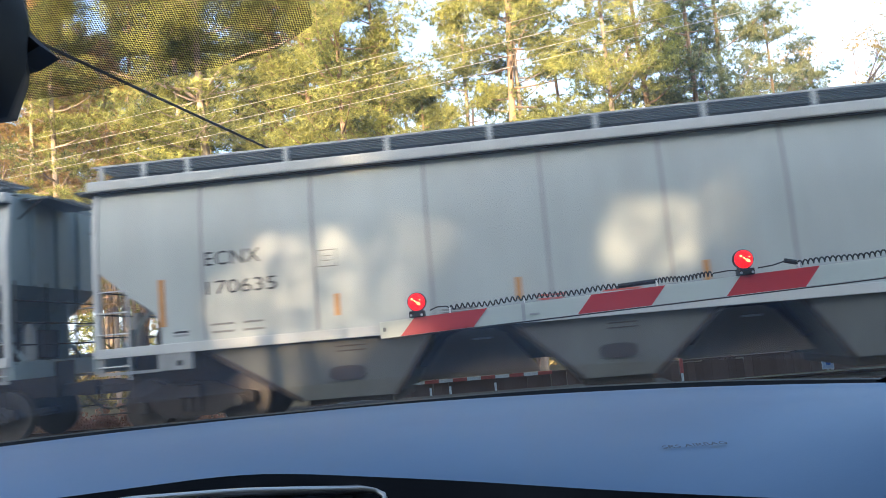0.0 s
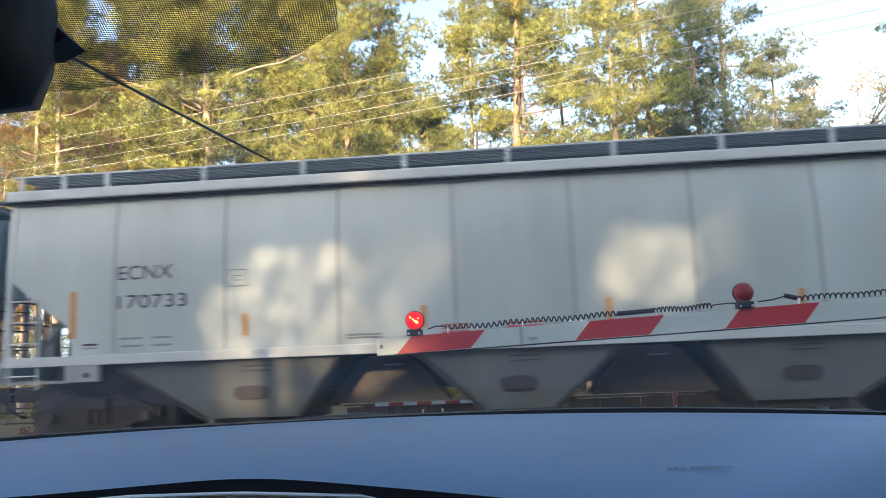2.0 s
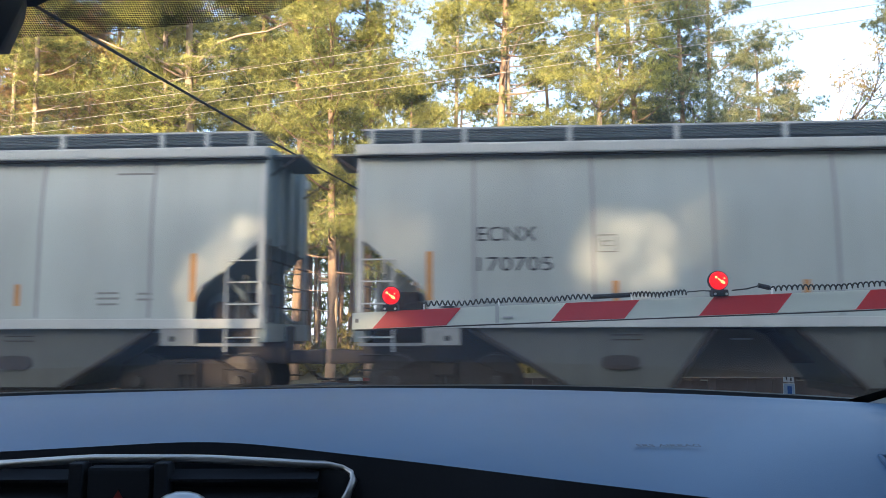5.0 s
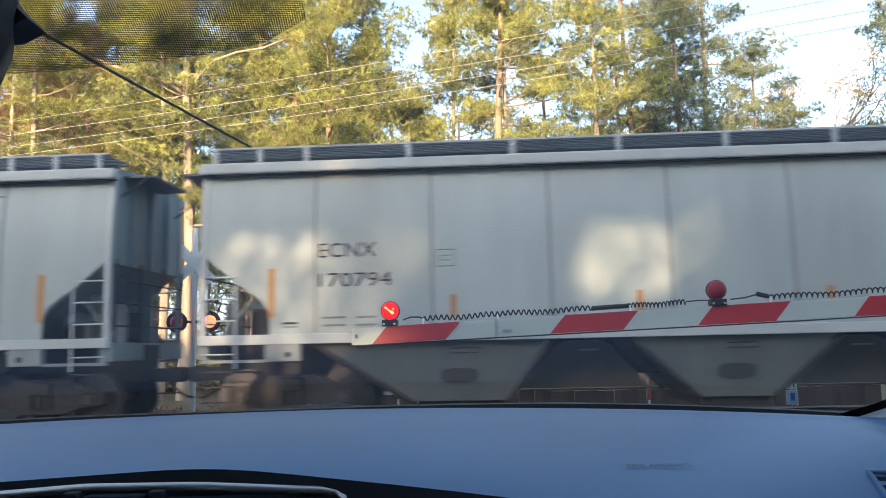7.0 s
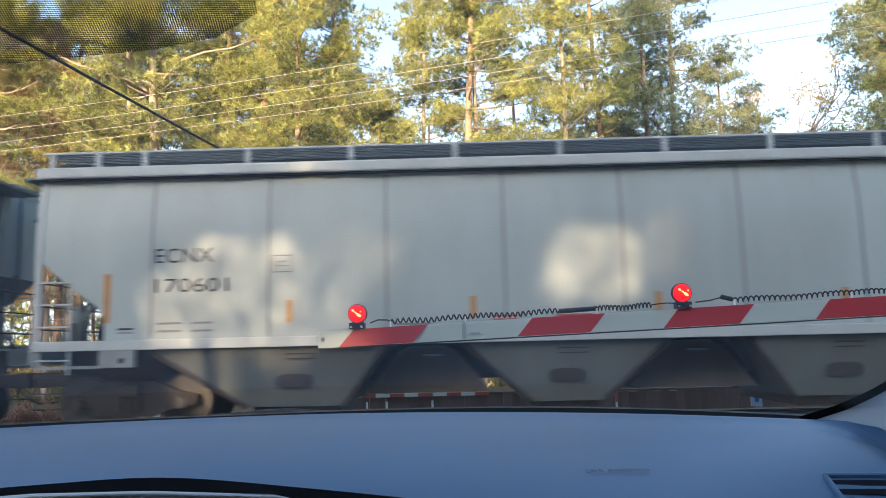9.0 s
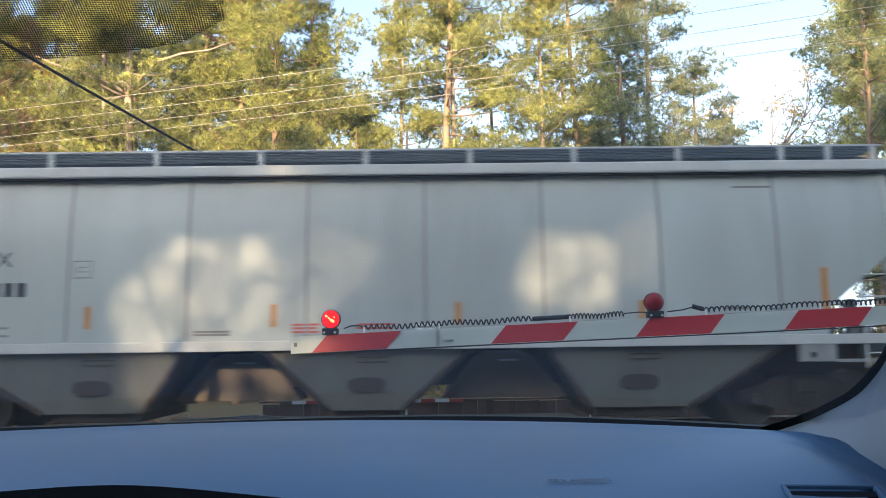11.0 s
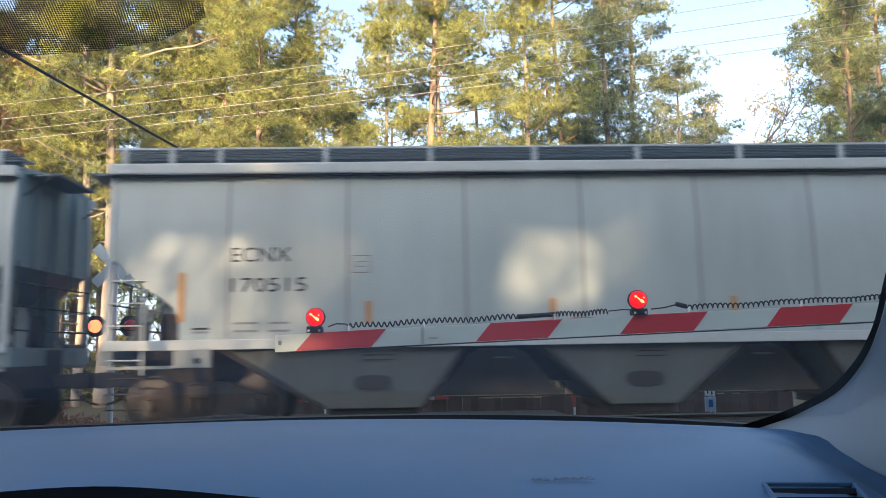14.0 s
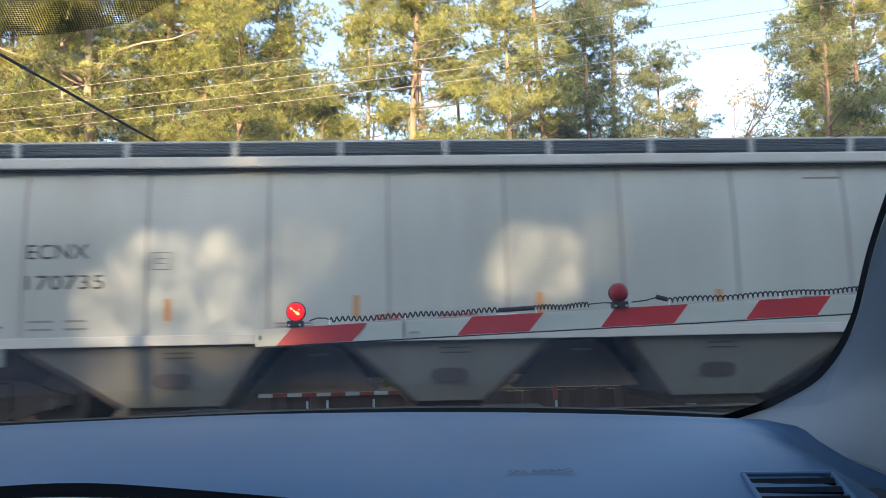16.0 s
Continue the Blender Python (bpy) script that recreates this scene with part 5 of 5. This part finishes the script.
def build_shade_woods():
    rng = np.random.default_rng(21)
    depth = -26.0
    n = 80000
    x = rng.uniform(-62, 48, n)
    y = depth + rng.uniform(-2.0, 2.0, n)
    # the taller stretch is added to shade the right-hand pines
    top = 17.2 + 1.6 * np.sin(x * 0.5) + 1.0 * np.sin(x * 1.7 + 1) + (9.5 + 2.2 * np.sin(x * 0.9 + 2) + 1.5 * np.sin(x * 2.3)) / (1 + np.exp(-(x + 9.5) * 2.0)) / (1 + np.exp((x - 13) * 1.0))
    z = rng.uniform(0, 1, n) * top
    c = np.stack([x, y, z], 1)
    d = np.array(TO_SUN)

    def lands(plane_n, plane_d, axis, p):
        k = (p @ plane_n - plane_d) / (d @ plane_n)
        q = p - k[:, None] * d
        return q @ axis, q[:, 2]

    axis, face = np.array(AX), np.array(NORM)
    flat = TRACK - 1.55

    def opening(s, h, grow):
        """Share of the fine sprays that stay at each place: 1 outside the openings."""
        share = np.ones(len(s))
        for gs, gz, rs, rz, p, left in GAPS:
            inside = np.abs((s - gs) / (rs + grow)) ** p + np.abs((h - gz) / (rz + grow)) ** p < 1
            share[inside] = np.minimum(share[inside], left)
        return share

    s, h = lands(face, flat, axis, c)
    half = np.full(n, 0.50)
    s2, h2 = lands(np.array(ARM_N), 4.40, np.array(ARM_AX), c)
    half[((s2 + 0.86) / 0.66) ** 2 + ((h2 - 1.40) / 0.62) ** 2 < 1] = 0.205
    keep = opening(s, h, 0.55) == 1
    c, half = c[keep], half[keep]
    # finer sprays round the openings, and a few that hang in them
    k = 40000
    ss, hh = rng.uniform(-7.2, 4.6, k), rng.uniform(0.0, 5.4, k)
    p0 = ss[:, None] * axis + flat * face + hh[:, None] * np.array([0, 0, 1.0])
    run = (depth + rng.uniform(-2, 2, k) - p0[:, 1]) / d[1]
    fine = p0 + run[:, None] * d
    share = opening(ss, hh, 0.15)
    open_now = share < 1
    stay = rng.random(k) < share
    c = np.concatenate([c, fine[stay]])
    half = np.concatenate([half, np.where(open_now, rng.uniform(0.04, 0.07, k), 0.21)[stay]])[:, None]
    n = len(c)
    a = rng.normal(size=(n, 3))
    a /= np.linalg.norm(a, axis=1, keepdims=True)
    b = np.cross(a, np.array([0.2, 1.0, 0.1]) + rng.normal(size=(n, 3)) * 0.3)
    b /= np.linalg.norm(b, axis=1, keepdims=True)
    # leaf sprays: ragged five-cornered plates
    v = np.stack([c + half * a * np.cos(t) * w + half * b * np.sin(t) * w
                  for t, w in ((0.0, 1.0), (1.2, 0.8), (2.5, 1.0), (3.8, 0.85), (5.1, 1.0))], 1)
    me = bpy.data.meshes.new("woods")
    me.from_pydata(v.reshape(-1, 3).tolist(), [], np.arange(n * 5).reshape(-1, 5).tolist())
    tagged(part_mesh("woods_edge", me, "brush"), "unseen dense wood edge added behind the car to shade the crossing", "woods", kind="stuff")
    for i in range(12):
        bm = bmesh.new()
        xx = -50.5 + i * 9
        tube(bm, [(xx, depth - 3, -0.2), (xx + 0.3, depth - 3, 7), (xx, depth - 3, 15)], 0.25, 8, 0.08)
        tagged(part("tree_trunk", bm, "bark"), "dark trunk in the unseen wood edge added behind the car", "tree", "wood edge trunks")


build_shade_woods()


# ---- the car's cabin ----
MID = -0.31                                 # the car's middle line


def dash_far(x):
    return 1.22 - 0.28 * (abs(x - MID) / 0.79) ** 3, 1.204 - 0.0085 * (max(0.0, -0.1 - x) / 0.5) ** 1.5


def dash_lip(x):
    x = x + np.linspace(-0.05, 0.05, 9)
    y = np.interp(x, (-1.1, -0.20, -0.02, 0.09, 0.15, 0.62), (0.86, 0.84, 0.785, 0.70, 0.66, 0.64))
    z = np.interp(x, (-1.1, -0.50, -0.257, -0.138, -0.02, 0.09, 0.15, 0.35, 0.62), (1.150, 1.165, 1.178, 1.170, 1.1625, 1.1625, 1.162, 1.140, 1.125))
    return float(np.mean(y)), float(np.mean(z))


def dash_point(x, v):
    yf, zf = dash_far(x)
    yn, zn = dash_lip(x)
    return Vector((x, yf + (yn - yf) * v, zf + (zn - zf) * v ** 3.4))


def dash_z(x, y):
    yf, _ = dash_far(x)
    yn, _ = dash_lip(x)
    return dash_point(x, (yf - y) / (yf - yn)).z


def pillar_edge(u):
    """The inner edge of the windscreen pillar, from its foot (0) to the roof (1)."""
    us = (0, 0.06, 0.14, 0.24, 0.34, 0.44, 0.56, 1.0)
    w = np.clip(u + np.linspace(-0.05, 0.05, 9) * min(1.0, u / 0.05), 0, 1)
    return Vector((float(np.mean(np.interp(w, us, (0.484, 0.545, 0.567, 0.558, 0.539, 0.520, 0.50, 0.42)))),
                   float(np.mean(np.interp(w, us, (0.945, 0.90, 0.86, 0.80, 0.75, 0.70, 0.63, 0.36)))),
                   float(np.mean(np.interp(w, us, (1.204, 1.232, 1.270, 1.321, 1.368, 1.403, 1.455, 1.66))))))


def screen_point(x, v):
    """The windscreen: v from its base (0) to the roof (1)."""
    yf, zf = dash_far(x)
    top_y = 0.40 - 0.10 * (abs(x - MID) / 0.79) ** 2.5
    return Vector((MID + (x - MID) * (1 - 0.14 * v), (yf + 0.035) * (1 - v) + top_y * v, (zf + 0.004) * (1 - v) + 1.675 * v + 0.03 * math.sin(math.pi * v)))


def sheet(bm, f, us, vs):
    g = [[bm.verts.new(f(u, v)) for u in us] for v in vs]
    for a, b in zip(g, g[1:]):
        for i in range(len(a) - 1):
            bm.faces.new((a[i], a[i + 1], b[i + 1], b[i]))
    return g


def build_car():
    car = thing("car", Matrix.Identity(4), "car with a grey dashboard, waiting at the crossing gate", "car")
    xs = np.linspace(-1.13, 0.60, 70)
    # dashboard top, with its rounded lip
    bm = bmesh.new()

    def top(x, v):
        p = dash_point(x, min(v, 1.0))
        if v > 1:
            k = (v - 1)
            p = p + Vector((0, -0.012 * math.sin(k * 3.0) if k < 0.6 else -0.011, -0.035 * k))
        p.z -= 0.7 * max(0.0, x - 0.525 + 0.060 * min(1.0, v * 2.5))
        p.z += 0.004 * math.exp(-((v - 0.06) / 0.05) ** 2) - 0.010 * math.exp(-(v / 0.02) ** 2)
        return p
    sheet(bm, top, xs, [0, 0.01, 0.03, 0.06, 0.1, 0.2, 0.3, 0.4, 0.5, 0.6, 0.7, 0.78, 0.85, 0.9, 0.94, 0.97, 0.985, 1.0])
    dash = part("dashboard", bm, "dash", car, "soft grey dashboard top with sky blue put into its colour", smooth=True)
    # the black fascia below the lip
    bm = bmesh.new()

    def face(x, v):
        y, z = dash_lip(x)
        return Vector((x, y - 0.010 * math.sin(min(1, v * 5) * math.pi / 2) + 0.05 * v - 0.003, z + 0.0008 - 0.42 * v))
    sheet(bm, face, xs, [0, 0.02, 0.05, 0.1, 0.2, 0.4, 0.7, 1.0])
    fascia = part("fascia", bm, "dashdark", car, "black dashboard fascia", smooth=True)
    # airbag lettering on the passenger side
    letters = text_mesh("SRS AIRBAG", 0.0085, 0.0595, 0.0)
    tilt = math.degrees(math.atan((dash_z(0.20, 0.775) - dash_z(0.20, 0.745)) / 0.03))
    part_mesh("airbag_lettering", letters, "emboss", dash, "embossed lettering", m=pose(0.1705, 0.753, dash_z(0.20, 0.753) + 0.0016, -90 + tilt, 0, -1))
    # base of the windscreen: black cowl strip
    bm = bmesh.new()
    sheet(bm, lambda x, v: Vector((x, dash_far(x)[0] + 0.004 + 0.05 * v, dash_far(x)[1] - 0.012 + 0.0165 * min(1, v * 3) + 0.002 * math.sin(x * 6))), xs, [0, 0.15, 0.4, 1.0])
    part("cowl_strip", bm, "frit", car, "black strip along the windscreen base")
    bm = bmesh.new()
    pts = [(-0.12, 1.29, 1.199), (-0.19, 1.30, 1.205), (-0.30, 1.31, 1.199), (-0.42, 1.31, 1.188), (-0.62, 1.29, 1.172)]
    tube(bm, pts, 0.006, 6, 0.004)
    box(bm, (-0.20, 1.305, 1.199), (0.06, 0.02, 0.014), Matrix.Rotation(radians(6), 4, "Y"), bevel=0.005)
    part("wiper", bm, "black", car, "black wiper arm at the windscreen base")
    # windscreen, its black border and the dot band round the mirror
    bm = bmesh.new()
    sheet(bm, lambda x, v: screen_point(x, v), np.linspace(-1.175, 0.555, 34), np.linspace(0, 1, 14))
    pane = part("windscreen", bm, "windglass", car, "clear windscreen", smooth=True)
    pane.visible_shadow = False
    bm = bmesh.new()
    uv = bm.loops.layers.uv.new("UVMap")
    def dotted(x, v):
        return screen_point(x, v) + Vector((0, -0.004, -0.004))
    edge = {0: 0.85, 1: 0.69, 2: 0.680, 3: 0.682, 4: 0.690, 5: 0.698, 6: 0.710, 7: 0.735, 8: 0.88}
    xs2 = (-0.47, -0.44, -0.40, -0.34, -0.27, -0.20, -0.145, -0.105, -0.085)
    g = [[bm.verts.new(dotted(MID + (x - MID) * 1.10, (edge[i] if v == 0 else edge[i] + (1.0 - edge[i]) * v))) for i, x in enumerate(xs2)] for v in (0, 0.3, 0.6, 1.0)]
    for a, b in zip(g, g[1:]):
        for i in range(len(xs2) - 1):
            f = bm.faces.new((a[i], a[i + 1], b[i + 1], b[i]))
            for lp in f.loops:
                lp[uv].uv = (lp.vert.co.x, (lp.vert.co - Vector((lp.vert.co.x, 0.4, 1.675))).length)
    part("dot_band", bm, "dots", car, "black printed dot band at the top of the glass")
    # pillar at the passenger's side: black glass edge, then the padded trim
    bm = bmesh.new()
    us = np.linspace(0, 1, 64)
    sheet(bm, lambda u, v: pillar_edge(u) + Vector((-(0.007 + 0.010 * max(0, 1 - u / 0.25)) * v + 0.001, 0.002, 0.005 * v * max(0, 1 - u / 0.2))), us, [0, 0.5, 1.0])
    part("glass_edge", bm, "frit", car, "black band round the glass")
    bm = bmesh.new()
    prof = ((0, 0), (0.003, -0.008), (0.012, -0.028), (0.024, -0.052), (0.042, -0.082), (0.068, -0.115), (0.10, -0.145), (0.14, -0.17), (0.19, -0.19))

    def trim(u, i):
        p = pillar_edge(u)
        a, b = prof[int(i)]
        flare = 1 + 0.9 * max(0, 0.16 - u) / 0.16
        return p + Vector((a * (1.0 if u > 0.16 else 1.0), b - 0.02 * a * flare, -0.42 * a * max(0, 1 - u / 0.30) - 0.03 * a))
    sheet(bm, trim, us, range(len(prof)))
    sheet(bm, lambda i, v: trim(0.0, i) - Vector((0, 0, 0.16 * v)), range(len(prof)), (0, 0.5, 1))
    part("pillar_trim", bm, "pillar", car, "light grey padded pillar trim", smooth=True)
    # the same on the driver's side
    bm = bmesh.new()
    sheet(bm, lambda u, i: Vector((2 * MID - trim(u, i).x, trim(u, i).y, trim(u, i).z)), us, range(len(prof)))
    part("pillar_trim", bm, "pillar", car, "light grey padded pillar trim", smooth=True)
    # small demister vent at the passenger's corner
    base = pose(0.420, 0.697, 1.1640, 18, 0, -10)
    bm = bmesh.new()
    for c, sz in (((0, 0.034, 0), (0.084, 0.006, 0.010)), ((0, -0.036, 0), (0.084, 0.006, 0.010)), ((-0.040, 0, 0), (0.005, 0.066, 0.010)), ((0.040, 0, 0), (0.005, 0.066, 0.010))):
        box(bm, c, sz, bevel=0.003)
    vent = part("corner_vent", bm, "dash", car, "vent surround in the sky-tinted dashboard colour", m=base)
    part("vent_well", B((0, 0, -0.005), (0.078, 0.066, 0.004)), "frit", vent)
    for k in range(4):
        part("slat", B((0.0, -0.026 + k * 0.016, 0.001), (0.076, 0.006, 0.0022), Matrix.Rotation(radians(25), 4, "X")), "dashdark", vent)
    # centre vents inside a satin silver frame
    frame_part = bmesh.new()
    pts = []
    for x in np.linspace(-0.62, -0.125, 22):
        pts.append((x, 0.815, float(np.interp(x, (-0.62, -0.483, -0.367, -0.251, -0.133), (1.146, 1.157, 1.1645, 1.164, 1.1575)))))
    pts += [(-0.110, 0.812, 1.1555), (-0.101, 0.808, 1.1510), (-0.099, 0.804, 1.1445), (-0.105, 0.80, 1.130), (-0.122, 0.795, 1.105), (-0.145, 0.79, 1.075)]
    tube(frame_part, pts, 0.0042, 8)
    part("vent_frame", frame_part, "satin", car, "satin silver vent surround", smooth=True)
    panel = part("vent_panel", B((-0.36, 0.835, 1.09), (0.50, 0.02, 0.14)), "dashdark", car, "black centre vent panel")
    for x0, x1 in ((-0.60, -0.375), (-0.285, -0.135)):
        for k in range(4):
            part("vent_slat", B(((x0 + x1) / 2, 0.812, 1.148 - k * 0.018), (x1 - x0, 0.02, 0.0035), Matrix.Rotation(radians(20), 4, "X")), "dashdark", panel)
    for x in (-0.372, -0.288):
        part("vent_divider", B((x, 0.808, 1.125), (0.014, 0.022, 0.075), bevel=0.002), "dashdark", panel)
    part("hazard_button", B((-0.330, 0.806, 1.128), (0.062, 0.016, 0.062), bevel=0.004), "dashdark", panel, "black hazard switch")
    bm = bmesh.new()
    prism(bm, [(-0.011, 0), (0.011, 0), (0, 0.019)], 0, 0.001)
    part("hazard_triangle", bm, "hazard", panel, "red triangle", m=pose(-0.329, 0.7965, 1.118))
    bm = bmesh.new()
    bmesh.ops.create_uvsphere(bm, u_segments=20, v_segments=10, radius=0.022, matrix=Matrix.Translation((-0.258, 0.772, 1.124)) @ Matrix.Diagonal((1.2, 0.8, 0.75, 1)))
    part("control_knob", bm, "satin", car, "silver control knob", smooth=True)
    # rear-view mirror, seen from its edge
    bm = bmesh.new()
    box(bm, (-0.437, 0.55, 1.565), (0.235, 0.094, 0.130), Matrix.Rotation(radians(6), 4, "Y") @ Matrix.Rotation(radians(10), 4, "Z"), bevel=0.046)
    mirror = part("rear_view_mirror", bm, "black", car, "black rear-view mirror housing", smooth=True)
    bm = bmesh.new()
    prism(bm, [(-0.362, 1.612), (-0.330, 1.572), (-0.314, 1.556), (-0.332, 1.547), (-0.386, 1.543), (-0.426, 1.58)], 0.575, 0.605)
    part("mirror_mount", bm, "black", mirror)
    # shell: roof, doors, rear
    bm = bmesh.new()
    sheet(bm, lambda x, v: Vector((x, 0.40 - 0.10 * (abs(x - MID) / 0.79) ** 2.5 - 2.3 * v, 1.685 + 0.05 * math.sin(math.pi * min(1, v + 0.2)) - 0.06 * (abs(x - MID) / 0.75) ** 4)), np.linspace(-1.02, 0.40, 16), np.linspace(0, 1, 10))
    bmesh.ops.solidify(bm, geom=bm.faces[:], thickness=0.04)
    part("roof", bm, "headliner", car, smooth=True)
    for s in (-1, 1):
        x = MID + s * 0.83
        part("door_panel", B((x, -0.45, 0.72), (0.10, 2.5, 0.86), bevel=0.02), "seat", car, "dark door panel below the side window")
        for y, w in ((-0.45, 0.09), (-1.75, 0.25)):
            part("door_pillar", B((MID + s * 0.79, y, 1.42), (0.06, w, 0.56), Matrix.Rotation(radians(-s * 9), 4, "Y"), bevel=0.01), "pillar", car)
    part("rear_panel", B((MID, -1.95, 0.85), (1.7, 0.12, 1.0), bevel=0.03), "seat", car)
    part("floor_pan", B((MID, -0.3, 0.27), (1.7, 3.2, 0.08)), "seat", car)
    part("bonnet", B((MID, 1.85, 0.92), (1.62, 1.25, 0.10), bevel=0.04), "carpaint", car)
    part("front_end", B((MID, 2.4, 0.62), (1.6, 0.22, 0.52), bevel=0.06), "carpaint", car)
    part("firewall", B((MID, 1.24, 0.75), (1.6, 0.06, 0.72)), "dashdark", car)
    for s in (-0.38, 0.38):
        seat = part("seat_back", B((MID + s, -0.55, 0.78), (0.48, 0.16, 0.62), Matrix.Rotation(radians(-14), 4, "X"), bevel=0.05), "seat", car)
        part("seat_cushion", B((MID + s, -0.18, 0.50), (0.48, 0.5, 0.16), bevel=0.05), "seat", seat)
    for x in (-0.78, 0.78):
        for y in (1.75, -1.25):
            bm = bmesh.new()
            rod(bm, (MID + x - 0.1, y, 0.33), (MID + x + 0.1, y, 0.33), 0.33, 28)
            part("wheel", bm, "black", car)


build_car()


# ---- what moves ----
def flash_rows(lens_pose, on_first, period=1.26, lit=0.68):
    """Turns a half-lit lens towards the car and away again."""
    step, angle, rows = 1.0 / FPS, 0.0, []
    events = []
    k = -1
    while True:
        a, b = on_first + k * period, on_first + k * period + lit
        events += [(a, True), (b, False)]
        k += 1
        if a > 17:
            break
    state = [on for t, on in events if t <= 0][-1]
    angle = 0.0 if state else 180.0
    rows.append((0.0, lens_pose @ pose(0, 0, 0, 0, 0, angle)))
    for t, on in events:
        if t <= 0.15 or t > 15.8:
            continue
        for j in range(4):
            rows.append((t + j * step, lens_pose @ pose(0, 0, 0, 0, 0, angle + 60 * j)))
        angle += 180
    rows.append((16.0, lens_pose @ pose(0, 0, 0, 0, 0, angle)))
    return rows


def motions():
    times = [0.5 * i for i in range(33)]
    for k, car in CARS.items():
        walk(car, [(t, track_space @ pose(car_place(k, t), 0, 0)) for t in times])
        # the wheels, rolling while the car is near
        near = [i / FPS for i in range(16 * FPS + 1) if abs(car_place(k, i / FPS)) < 17.0]
        if near:
            spin = [0.0] + [t for t in near if 0.02 < t < 15.98] + [16.0]
            for ob in car.children_recursive:
                if ob.name.startswith("wheelset"):
                    x = ob.matrix_basis.translation.x
                    walk(ob, [(t, pose(x, 0, 0.46, 0, math.degrees(car_place(k, min(max(t, near[0]), near[-1])) / 0.46), 0)) for t in spin])
    walk(LENS_FLASH, flash_rows(LENS_FLASH.matrix_basis.copy(), -0.18))
    walk(SIGNAL_LENSES[1], flash_rows(SIGNAL_LENSES[1].matrix_basis.copy(), 0.38))
    walk(SIGNAL_LENSES[0], flash_rows(SIGNAL_LENSES[0].matrix_basis.copy(), -0.25))


motions()
